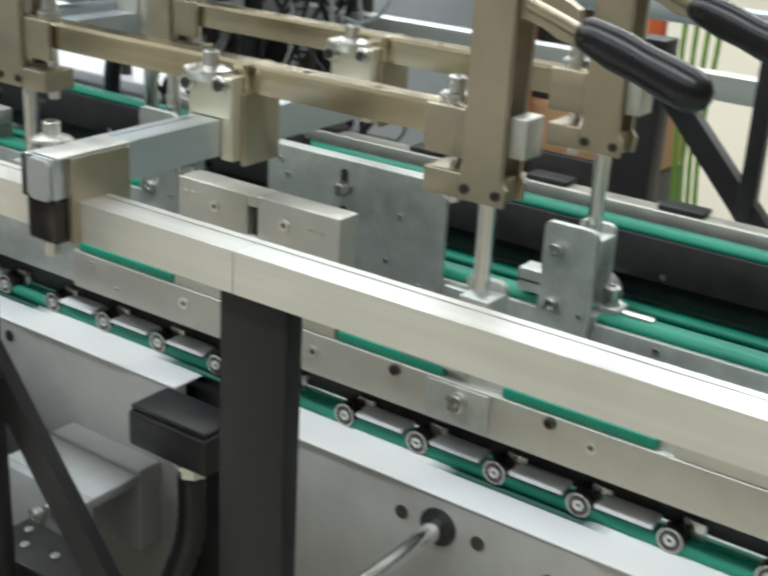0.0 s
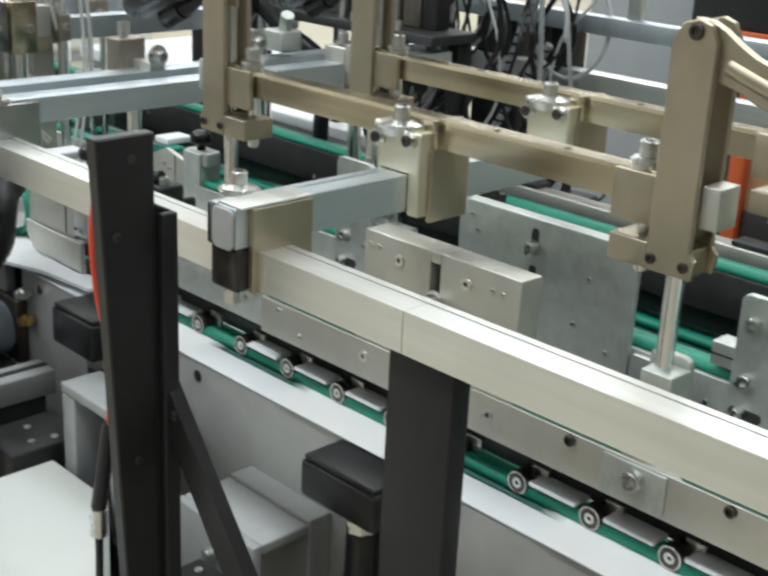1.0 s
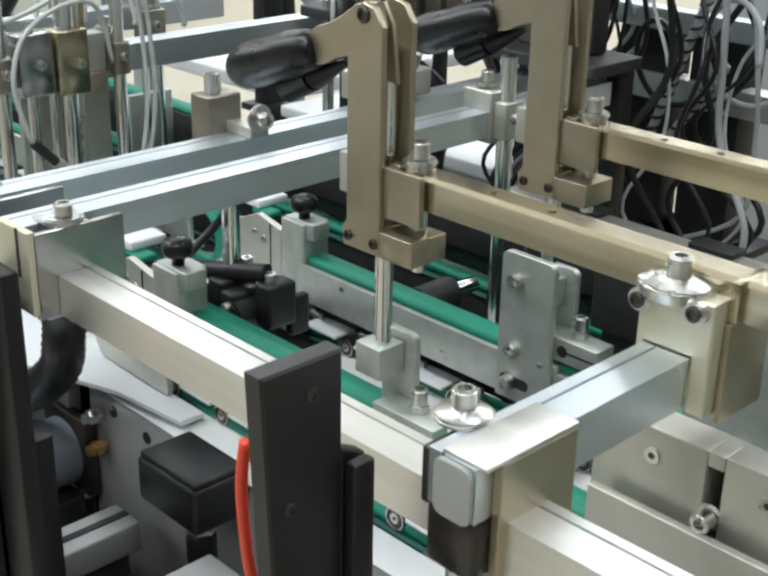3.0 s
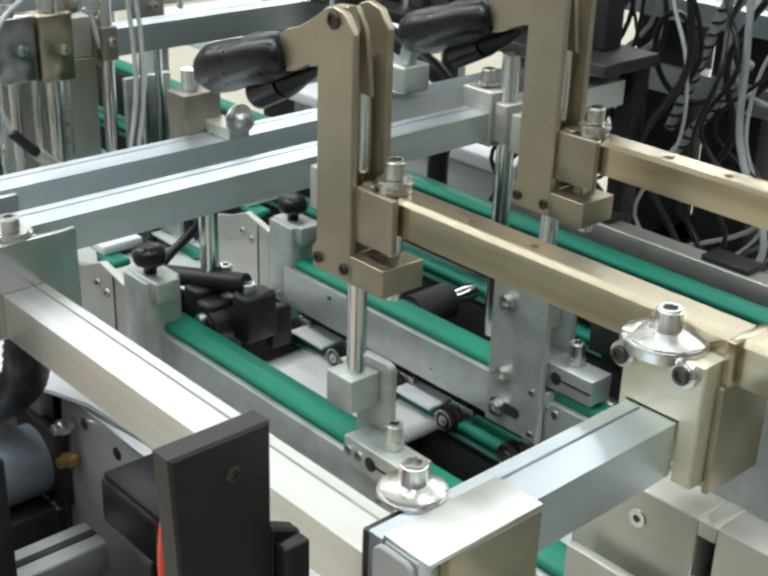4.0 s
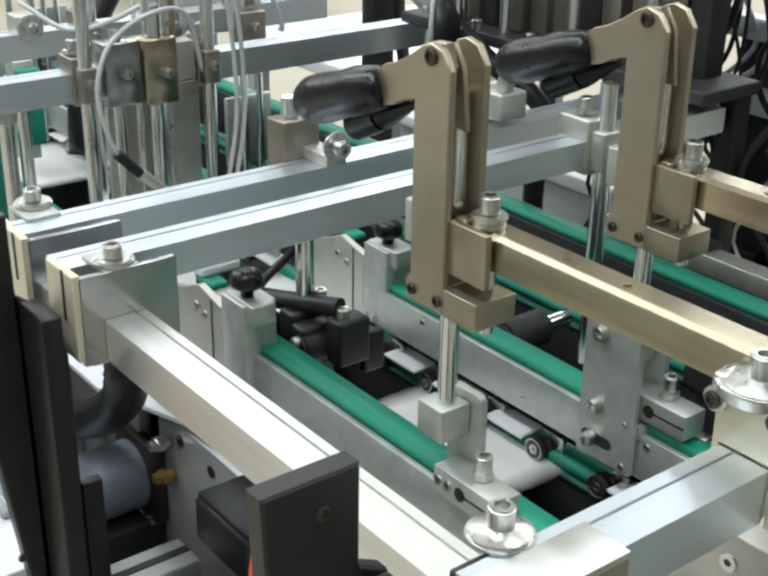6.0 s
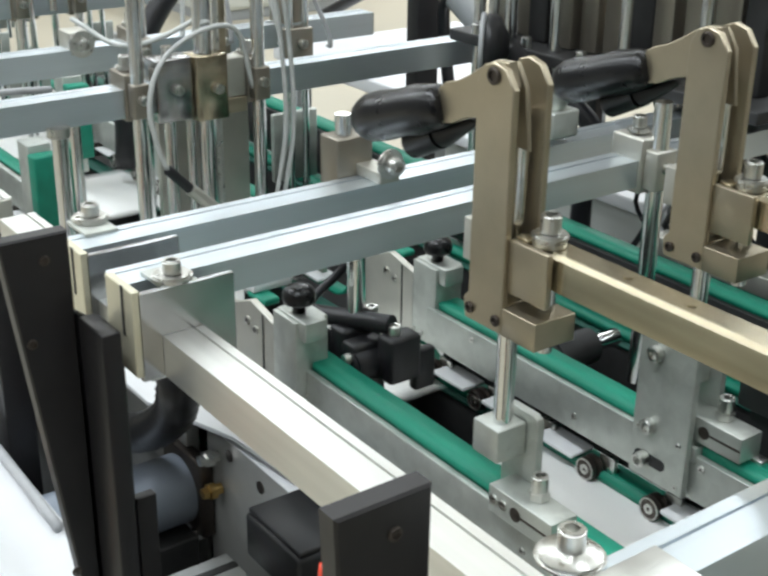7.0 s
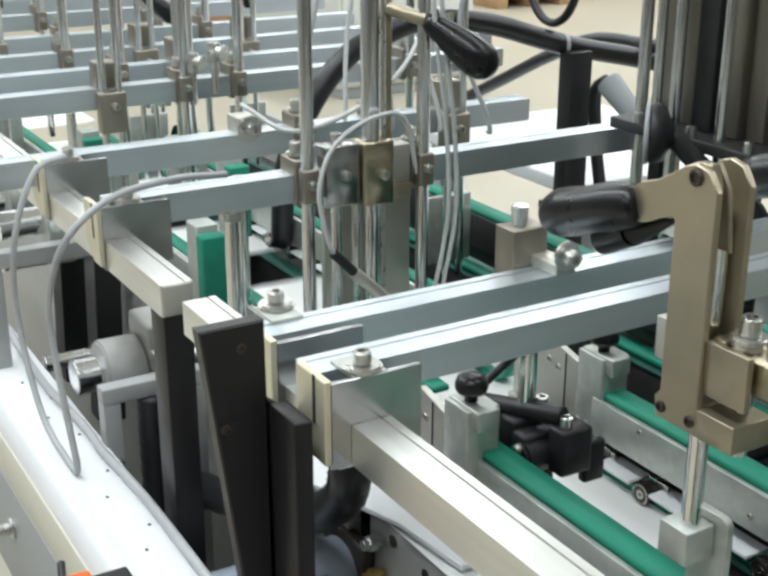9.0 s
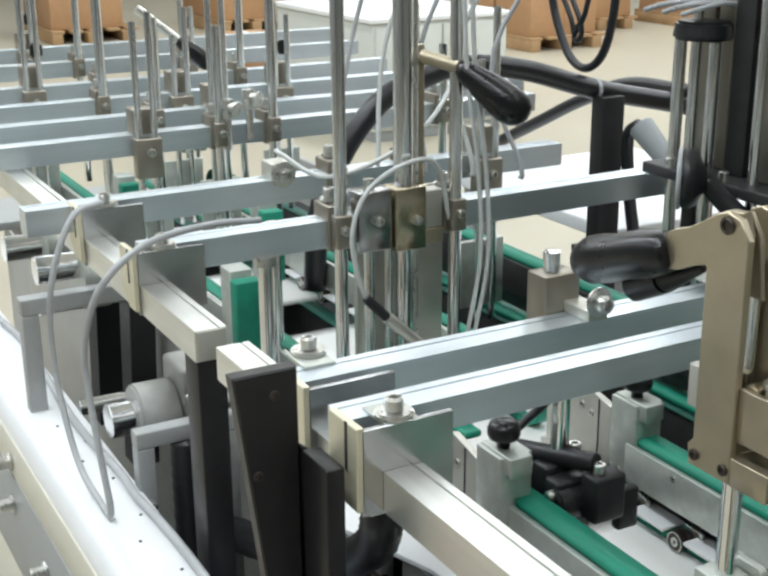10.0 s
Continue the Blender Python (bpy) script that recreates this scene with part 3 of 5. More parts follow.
def stepped_post(label, x, front, low_front, back, top, step, low_step=None, thick=0.0):
    """A tapered black plate with a narrower plate bolted behind it. step: outline of the step's top."""
    p = thing("guard_post", label, "post", 0, 0, 0, "guard posts")
    part("post", plate([(front, top), (back, top), (back, FLOOR), (low_front, FLOOR), (low_front, -0.45)], "x", x - 0.015, x, 0.0015), BLACK, p)
    if thick:
        part("step", B((x + 0.0005, x + thick, back + 0.001, back + 0.017, FLOOR, min(step[0] - 0.004, -0.028)), bevel=0.0015), BLACK, p)
    part("back_plate" if thick else "step", plate([(back + 0.0005, step[0]), (step[1], step[2]), (step[1], FLOOR), (back + 0.0005, FLOOR)], "x", x - 0.012, x - 0.002, 0.0015), BLACK, p)
    if low_step:
        part("lower_step", B((x - 0.012, x - 0.002, low_step[0], low_step[1], FLOOR, low_step[2]), bevel=0.001), BLACK, p)
    for dy, dz in ((0.034, -0.020), (0.018, -0.085), (0.034, -0.30)):
        bolt(p, x, front + dy, top + dz, 0.0042, 0.0015, "x", mat=DARKSTEEL)


flat_post("black anodised flat post standing under the side rail", [("post", (0.203, 0.272, -0.010, 0.010, FLOOR, RAIL_B - 0.0005))])
stepped_post("black anodised stepped post beside the side rail", -0.028, -0.1245, -0.102, -0.068, 0.042, (-0.020, -0.048, -0.030), None, 0.009)
stepped_post("black anodised stepped post beside the corner bracket", -0.470, -0.122, -0.064, -0.068, 0.031, (-0.036, -0.030, -0.066), (-0.0295, -0.011, -0.222), 0.045)
flat_post("black flat post under the next rail's end", [("post", (-0.842, -0.802, -0.030, 0.002, -0.45, RAIL_B - 0.0005))])


# ---- guide plates at the first cross bar ----
def guide_plates():
    g = thing("guide_block", "satin-steel guide block in two halves with a slot and screws", "guide plate")
    part("left_half", B((-0.0465, 0.0468, 0.200, 0.232, -0.1985, -0.0942), bevel=0.0012), PLATE, g)
    part("bridge", B((0.0470, 0.0600, 0.2002, 0.2318, -0.1055, -0.0942), bevel=0.0006), PLATE, g)
    # Dark fill added in the slot to give it a shaded depth.
    part("slot_shade_fill", B((0.0470, 0.0600, 0.222, 0.230, -0.1975, -0.1057), bevel=0), DARK, g)
    part("right_half", B((0.0602, 0.162, 0.2003, 0.230, -0.1985, -0.0935), bevel=0.0012), PLATE, g)
    for sx, sz in ((0.004, -0.116), (0.095, -0.115)):
        screw(g, sx, 0.1995, sz, 0.0062)
    for sx, sz in ((0.128, -0.112), (0.141, -0.112), (-0.038, -0.109), (-0.026, -0.109), (0.150, -0.172), (-0.03, -0.175)):
        screw(g, sx, 0.1998, sz, 0.0026)
    bolt(g, 0.0535, 0.204, -0.144, 0.0075, 0.012, "-y", washer=0.0100)
    b = thing("guide_plate", "zinc-plated upright guide plate with slotted holes and bolts", "guide plate")
    part("face_plate", plate([(-0.09, -0.262), (0.158, -0.262), (0.158, -0.118), (0.145, -0.101), (-0.078, -0.101), (-0.09, -0.112)], "y", 0.393, 0.4015), GALV, b)
    part("top_flange", B((-0.09, 0.158, 0.4018, 0.4115, -0.125, -0.101), bevel=0.001), GALV, b)
    for sz in (-0.122, -0.165):
        part("slot", plate(rounded(0.018, 0.028, sz - 0.010, sz + 0.010, 0.0045), "y", 0.3922, 0.3932, 0), DARK, b)
    bolt(b, 0.023, 0.3925, -0.134, 0.0082, 0.012, "-y")
    for sx, sz in ((-0.07, -0.118), (-0.06, -0.135), (0.10, -0.150), (0.13, -0.225), (0.03, -0.235), (0.085, -0.205)):
        screw(b, sx, 0.3925, sz, 0.003)
    part("side_ear", plate(rounded(0.160, 0.205, -0.262, -0.215, 0.006), "y", 0.395, 0.401), GALV, b)
    w = thing("window_plate", "dark guide plate framed behind the cross clamp", "guide plate")
    part("panel", B((-0.25, -0.1, 0.470, 0.476, -0.185, -0.110), bevel=0.001), DARK, w)
    part("foot", B((-0.24, -0.11, 0.4775, 0.50, -0.3, -0.12), bevel=0.001), DARK, w)


guide_plates()


def upright_plate(x0, x1, top, label):
    p = thing("upright_plate", label, "guide plate", 0, 0, 0, "upright plates")
    part("plate", plate(rounded(x0, x1, -0.256, top, 0.009, (1, 1, 0, 0)), "y", 0.3945, 0.4022), GALV, p)
    m = (x0 + x1) / 2
    for sz in (top - 0.028, -0.2):
        bolt(p, m - 0.012, 0.3942, sz, 0.0078, 0.007, "-y", washer=0.0)
    part("slot", plate(rounded(m - 0.026, m + 0.010, -0.240, -0.229, 0.005), "y", 0.3936, 0.3944, 0), DARK, p)
    bolt(p, m - 0.014, 0.3936, -0.2345, 0.0075, 0.010, "-y")
    for sx, sz in ((x0 + 0.008, -0.205), (x1 - 0.01, -0.205), (x1 - 0.008, -0.248)):
        screw(p, sx, 0.3942, sz, 0.0028)
    # a clamp with an upright bolt on a short arm
    part("arm", B((x1 + 0.002, x1 + 0.055, 0.428, 0.440, -0.216, -0.202), bevel=0.001), STEEL, p)
    part("clamp", B((x1 - 0.006, x1 + 0.020, 0.420, 0.448, -0.222, -0.198), bevel=0.002), GALV, p)
    bolt(p, x1 + 0.006, 0.434, -0.198, 0.0085, 0.014, washer=0.011)
    part("stay", B((x1 - 0.02, x1 + 0.004, 0.4025, 0.4198, -0.22, -0.204), bevel=0.001), GALV, p)
    return p


upright_plate(-0.306, -0.241, -0.098, "zinc-plated upright plate with rounded top on the belt carrier")
upright_plate(0.278, 0.337, -0.112, "zinc-plated upright plate with rounded top near the second stand")


def carrier_plates():
    c = thing("cover_plate", "satin-steel cover plate screwed along the near belt carrier", "cover plate")
    part("plate", B((-0.19, 0.72, 0.1800, 0.1895, -0.249, -0.2065), bevel=0.001), PLATE, c)
    part("upper_plate", B((-0.036, 0.175, 0.1815, 0.1895, -0.2058, -0.150), bevel=0.001), PLATE, c)
    part("upper_plate", B((0.52, 0.72, 0.1815, 0.1895, -0.2058, -0.150), bevel=0.001), PLATE, c)
    for sx, sz, r in ((-0.021, -0.2235, 0.0062), (0.151, -0.2258, 0.0062), (-0.123, -0.236, 0.0035), (0.05, -0.24, 0.003), (0.45, -0.2226, 0.006), (-0.16, -0.215, 0.003)):
        screw(c, sx, 0.1795, sz, r)
    for sx, sz in ((0.248, -0.2136), (0.41, -0.2126)):
        bolt(c, sx, 0.1798, sz, 0.0055, 0.004, "-y", mat=DARKSTEEL)
    for a, b in ((-0.182, -0.038), (0.178, 0.298), (0.36, 0.505)):
        part("belt_run", B((a, b, 0.1822, 0.1893, -0.2060, -0.1965), bevel=0.001), BELT, c, "green belt in the slot")
    part("boss", B((0.285, 0.350, 0.1765, 0.1798, -0.247, -0.208), bevel=0.001), GALV, c)
    bolt(c, 0.320, 0.1765, -0.2212, 0.0095, 0.009, "-y")


carrier_plates()


# ---- knob brackets and the sensor clamp ----
def knob(parent, x, y, z, r=0.0165):
    bm = bmesh.new()
    prev = None
    for h, q in ((0, 0.4), (0.008, 0.4), (0.010, 0.9), (0.014, 1.0), (0.020, 0.98), (0.025, 0.85), (0.028, 0.5), (0.0285, 0.05)):
        loop = [bm.verts.new((x + r * q * math.cos(k * math.pi / 10), y + r * q * math.sin(k * math.pi / 10), z + h)) for k in range(20)]
        if prev:
            for k in range(20):
                bm.faces.new((prev[k], prev[(k + 1) % 20], loop[(k + 1) % 20], loop[k]))
        else:
            bm.faces.new(loop)
        prev = loop
    bm.faces.new(prev)
    return part("knob", smooth(bm, 50), RUBBER, parent, "black plastic knob")


def knob_bracket(x, y, label, drop=0.0):
    k = thing("knob_bracket", label, "bracket", x, y, -drop, "knob brackets")
    part("block", B((-0.038, 0.004, -0.008, 0.030, -0.238, -0.142), bevel=0.0015), GALV, k)
    part("clamp_head", B((-0.036, 0.016, -0.004, 0.022, -0.160, -0.1395), bevel=0.0015), GALV, k)
    part("plate", plate([(-0.16, -0.245), (-0.040, -0.245), (-0.040, -0.160), (-0.085, -0.150), (-0.12, -0.165), (-0.16, -0.175)], "y", -0.006, 0.002), PLATE, k)
    part("end_plate", plate([(-0.165, -0.262), (-0.150, -0.285), (-0.02, -0.288), (-0.02, -0.246), (-0.165, -0.246)], "y", -0.010, -0.002), PLATE, k)
    part("seam", B((-0.062, -0.060, -0.0066, -0.0058, -0.243, -0.158), bevel=0), DARK, k)
    part("belt_end", B((-0.110, -0.075, 0.004, 0.024, -0.158, -0.150), bevel=0.003), BELT, k, "green belt end")
    part("white_pad", B((-0.13, -0.095, 0.004, 0.05, -0.150, -0.140), bevel=0.002), COVER, k)
    knob(k, -0.014, 0.008, -0.1395)
    for sx, sz in ((-0.092, -0.175), (-0.075, -0.180), (-0.034, -0.228), (-0.020, -0.228)):
        screw(k, sx, -0.0065 if sx < -0.04 else -0.0085, sz, 0.0045 if sx < -0.05 else 0.003)
    return k


knob_bracket(-0.552, 0.186, "zinc-plated bracket with a black knob at the belt's end")
knob_bracket(-0.622, 0.414, "zinc-plated bracket with a black knob on the middle carrier", 0.022)


def sensor_clamp():
    s = thing("sensor_clamp", "black clamp head on a steel rod between the belts", "sensor clamp", -0.566, 0.262, 0)
    part("rod", C(((0, 0, -0.232), (0, 0, -0.0522), 0.0095)), CHROME, s)
    part("pin", C(((-0.032, 0.006, -0.03), (-0.032, 0.006, 0.040), 0.0085)), CHROME, s)
    part("bar_clamp", B((-0.050, -0.0185, -0.010, 0.032, -0.045, 0.019), bevel=0.002), MAGSTEEL, s)
    part("clamp_tongue", B((-0.046, 0.0213, 0.0125, 0.036, -0.0192, -0.008), bevel=0.001), PLATE, s)
    bolt(s, 0.0217, 0.022, 0.001, 0.0088, 0.011, "x", washer=0.0150)
    body = part("clamp_body", B((-0.014, 0.012, -0.024, 0.024, -0.225, -0.170), (0.013, 0.036, -0.028, 0.012, -0.255, -0.176), (0.041, 0.066, -0.004, 0.034, -0.214, -0.165), bevel=0.004), PLASTIC, s, "black clamp body")
    part("arm", B((0.044, 0.056, 0.0345, 0.060, -0.235, -0.190), bevel=0.003), PLASTIC, s)
    part("bar", C(((-0.05, -0.022, -0.172), (0.045, 0.012, -0.158), 0.010)), PLASTIC, s)
    part("knuckle", C(((0.03, -0.03, -0.20), (0.03, 0.04, -0.20), 0.018), ((-0.02, -0.035, -0.22), (-0.02, 0.02, -0.22), 0.014), seg=20, bevel=0.003), PLASTIC, s)
    part("cable", sweep([(-0.03, -0.03, -0.2), (-0.06, -0.02, -0.17), (-0.05, 0.02, -0.13), (-0.015, 0.015, -0.09), (-0.012, 0.012, -0.055)], 0.005), CABLE, s)
    part("arm", B((-0.046, -0.022, -0.046, -0.012, -0.225, -0.182), bevel=0.006), PLASTIC, s)
    part("tip", C(((0.024, -0.008, -0.254), (0.040, -0.014, -0.296), 0.010, 0.006), ((0.020, -0.03, -0.24), (0.020, 0.010, -0.24), 0.011)), PLASTIC, s)
    for dx, dy, dz in ((0.01, 0.012, -0.160), (0.052, 0.01, -0.165), (-0.034, -0.03, -0.182)):
        bolt(s, dx, dy, dz, 0.0065, 0.010)
    for px, pz in ((0.03, -0.19), (0.0, -0.215)):
        part("screw", C(((px, -0.026, pz), (px, -0.036, pz), 0.006)), STEEL, s)


sensor_clamp()


def bar_clamp(x, y, rod_bot, label, rod_top=0.05, r=0.0075, mat=MAGSTEEL, w=0.0135):
    """A block on a cross bar that holds an upright round rod."""
    c = thing("rod_clamp", label, "rod clamp", x, y, 0, "rod clamps")
    part("block", B((-0.022, 0.0215, -w, w, -0.0525, 0.006), bevel=0.0025), mat, c)
    part("rod", C(((0.028, 0.0, rod_bot), (0.028, 0.0, rod_top), r)), CHROME, c, "polished round rod")
    part("rod_holder", B((0.0218, 0.040, -0.8 * w, 0.8 * w, -0.046, -0.004), bevel=0.002), mat, c)
    bolt(c, 0.040, 0.0, -0.022, 0.0062, 0.008, "x")
    bolt(c, 0.0, -0.002, 0.008, 0.0075, 0.012, washer=0.012)
    return c


bar_clamp(-0.472, 0.552, -0.27, "zinc-plated rod clamp with chrome rod on a cross bar", 0.045, 0.0095, PLATE, 0.018)
for cx, cy, bot, top in ((-1.005, 0.228, -0.30, 0.30), (-1.005, 0.395, -0.30, 0.34), (-1.24, 0.345, -0.28, 0.26), (-1.24, 0.47, -0.28, 0.22), (-1.66, 0.33, -0.3, 0.16), (-1.66, 0.43, -0.3, 0.20), (-1.84, 0.28, -0.3, 0.16), (-2.04, 0.24, -0.3, 0.22), (-2.26, 0.30, -0.3, 0.16), (-2.26, 0.62, -0.3, 0.2), (-1.66, 0.78, -0.3, 0.1), (-2.6, 0.35, -0.3, 0.2)):
    bar_clamp(cx, cy, bot, "brown-grey steel rod clamp with tall chrome rod on a cross bar", top, 0.0085)


def side_bolts():
    """Socket bolts with washers that face along the machine, on the cross bars' sides."""
    for x, y, z in ((-0.5485, 0.452, 0.000), (-1.2225, 0.262, -0.012)):
        c = thing("side_clamp", "zinc-plated clamp with a socket bolt and big washer", "clamp", x, y, z, "side clamps")
        part("jaw", B((-0.04, 0.0002, -0.016, 0.016, -0.010, 0.022), bevel=0.002), PLATE, c)
        bolt(c, 0.0004, 0, 0.006, 0.0100, 0.011, "x", washer=0.0185)
    c = thing("angled_clamp", "zinc-plated angled clamp with a socket bolt beside the cross bar", "clamp", -0.544, 0.512, 0.007)
    part("jaw", B((-0.04, 0.004, -0.018, 0.020, -0.018, 0.012), bevel=0.003), GALV, c)
    part("pin", C(((-0.012, 0.0, 0.012), (0.004, -0.008, 0.036), 0.0095)), GALV, c)


side_bolts()


# ---- the rod tower on the third cross bar ----
def rod_tower():
    t = thing("rod_tower", "steel clamp tower with upright rods on a cross bar", "rod tower", -0.985, 0.0, 0.0)
    part("left_block", B((-0.022, 0.012, 0.252, 0.300, -0.058, 0.020), bevel=0.002), MIRROR, t)
    part("dark_block", B((-0.020, 0.018, 0.3022, 0.346, -0.062, 0.020), bevel=0.002), BRONZE, t, "darker steel clamp block")
    part("link_block", B((-0.018, 0.006, 0.348, 0.378, -0.040, 0.010), bevel=0.002), PLATE, t)
    part("brass_pad", B((-0.012, 0.008, 0.348, 0.378, -0.060, -0.0405), bevel=0.001), NICKEL, t)
    for y, z0, z1, r in ((0.322, -0.28, 0.32, 0.0125), (0.272, -0.22, 0.034, 0.0075), (0.300, -0.26, -0.06, 0.006)):
        part("rod", C(((0.0, y, z0), (0.0, y, z1), r)), CHROME, t)
    for y, z in ((0.278, -0.018), (0.330, -0.022)):
        bolt(t, 0.013 if y < 0.3 else 0.019, y, z, 0.0065, 0.008, "x")
    part("back_plate", B((-0.04, -0.03, 0.27, 0.40, -0.24, -0.06), bevel=0.001), PLATE, t)
    part("thin_rod", C(((-0.02, 0.35, -0.28), (-0.02, 0.35, 0.25), 0.005)), STEEL, t)


rod_tower()
for x, y in ((-0.985, 0.128), (-1.12, 0.20)):
    r = thing("guide_rod", "polished upright guide rod with a steel foot", "rod", x, y, 0, "guide rods")
    part("rod", C(((0, 0, -0.27), (0, 0, -0.05), 0.009)), CHROME, r)
    part("foot", C(((0, 0, -0.30), (0, 0, -0.268), 0.016)), STEEL, r)
    part("collar", C(((0, 0, -0.056), (0, 0, -0.044), 0.014)), STEEL, r)


def hanging_sensor():
    s = thing("air_tube", "clear air tube looping down to a black nozzle", "air tube")
    part("tube", sweep([(-0.975, 0.385, -0.03), (-0.965, 0.36, 0.045), (-0.955, 0.31, 0.055), (-0.945, 0.25, 0.030), (-0.94, 0.225, -0.02), (-0.94, 0.232, -0.075), (-0.94, 0.243, -0.105)], 0.0032), CLEARTUBE, s)
    part("nozzle", C(((-0.94, 0.243, -0.105), (-0.94, 0.272, -0.135), 0.0065)), PLASTIC, s, "black nozzle")
    part("stem", C(((-0.94, 0.272, -0.135), (-0.94, 0.34, -0.20), 0.0078)), PLATE, s)
    t = thing("air_tube", "pale air tubes hanging beside the rod tower", "air tube")
    for k in range(2):
        o = 0.012 * k
        part("tube", sweep([(-0.96, 0.39 + o, 0.40), (-0.955, 0.395 + o, 0.18), (-0.95, 0.412 + o, 0.04), (-0.95, 0.418 + o, -0.08), (-0.95, 0.40 + o, -0.18), (-0.95, 0.38 + o, -0.27)], 0.0032), CLEARTUBE, t)
    t = thing("air_tube", "pale air tube strung between the cross bars", "air tube")
    part("tube", sweep([(-1.22, 0.25, 0.03), (-1.15, 0.30, 0.0), (-1.10, 0.40, 0.05), (-1.15, 0.5, 0.12), (-1.3, 0.62, 0.22)], 0.0035), CLEARTUBE, t)
    for k, (y, z) in enumerate(((0.345, 0.052), (0.385, 0.066))):
        f = thing("air_fitting", "small nickel air fitting with a bent tube", "air fitting", -1.632, y, z - 0.03, "air fittings")
        part("body", C(((0, 0, -0.02), (0, 0, 0.012), 0.012), ((0, 0, 0.0), (0.022, 0.010, -0.004), 0.009), ((0.018, 0.008, -0.003), (0.022, 0.010, -0.004), 0.014)), STEEL, f)
        part("base", C(((0, 0, -0.075), (0, 0, -0.02), 0.007)), CHROME, f)


hanging_sensor()


def egg_grip(parent, p0, p1, r):
    """A rounded grip that swells from p0 to p1."""
    p0, p1 = Vector(p0), Vector(p1)
    axis = (p1 - p0).normalized()
    u = axis.cross(Vector((0, 0, 1))).normalized()
    v = axis.cross(u)
    bm = bmesh.new()
    prev = None
    for q, k in ((0, 0.42), (0.06, 0.55), (0.2, 0.68), (0.4, 0.84), (0.6, 0.97), (0.75, 1.0), (0.87, 0.88), (0.95, 0.62), (0.99, 0.3), (1.0, 0.05)):
        loop = [bm.verts.new(p0.lerp(p1, q) + r * k * (math.cos(a * math.pi / 10) * u + math.sin(a * math.pi / 10) * v)) for a in range(20)]
        if prev:
            for a in range(20):
                bm.faces.new((prev[a], prev[(a + 1) % 20], loop[(a + 1) % 20], loop[a]))
        else:
            bm.faces.new(loop)
        prev = loop
    bm.faces.new(prev)
    return part("grip", smooth(bm, 70), RUBBER, parent, "glossy black rubber grip")


def row_of_devices():
    """Adjusting units that sit on the far cross bars."""
    rng = random.Random(5)
    for x, y in ((-1.66, 0.20), (-1.84, 0.40), (-2.04, 0.40), (-2.26, 0.16), (-2.04, 0.62), (-2.6, 0.62), (-1.24, 0.6), (-2.9, 0.3)):
        u = thing("adjusting_unit", "brown-grey steel adjusting unit with rods on a far cross bar", "adjusting unit", x, y, 0, "adjusting units")
        part("block", B((-0.018, 0.018, -0.02, 0.02, -0.0155, 0.030), bevel=0.003), MAGSTEEL, u)
        part("side_block", B((0.0185, 0.042, -0.024, 0.022, -0.085, -0.017), bevel=0.003), MAGSTEEL, u)
        for dy in (-0.015, 0.012):
            part("rod", C(((0.032, dy, -0.28), (0.032, dy, 0.10 + rng.random() * 0.12), 0.006)), CHROME, u)
        bolt(u, 0.043, 0, -0.04, 0.007, 0.009, "x")
        part("lower_plate", B((0.012, 0.022, -0.04, 0.04, -0.26, -0.15), bevel=0.002), GALV, u)
        if rng.random() < 0.6:
            part("knob", C(((0.0, 0.018, 0.0455), (0.0, 0.018, 0.075), 0.013), seg=20, bevel=0.004), RUBBER, u, "black knob")
    h = thing("pull_handle", "steel lever with a glossy black grip above a far bar", "handle", -2.3, 0.44, 0)
    part("stem", B((-0.012, 0.012, -0.012, 0.012, -0.0155, 0.10), bevel=0.002), PLATE, h)
    part("lever", C(((0.0, -0.03, 0.13), (0.03, 0.05, 0.06), 0.010)), STEEL, h)
    egg_grip(h, (0.03, 0.05, 0.06), (0.05, 0.12, 0.0), 0.022)
    h = thing("pull_handle", "nickel lever with a glossy black grip on an upright", "handle", -1.0, 0.34, 0)
    part("stem", B((-0.040, -0.0205, 0.005, 0.035, -0.0155, 0.19), bevel=0.002), NICKEL, h)
    part("arm", C(((-0.02, 0.03, 0.175), (0.03, 0.055, 0.165), 0.009)), NICKEL, h)
    egg_grip(h, (0.03, 0.055, 0.165), (0.095, 0.115, 0.105), 0.0245)


row_of_devices()


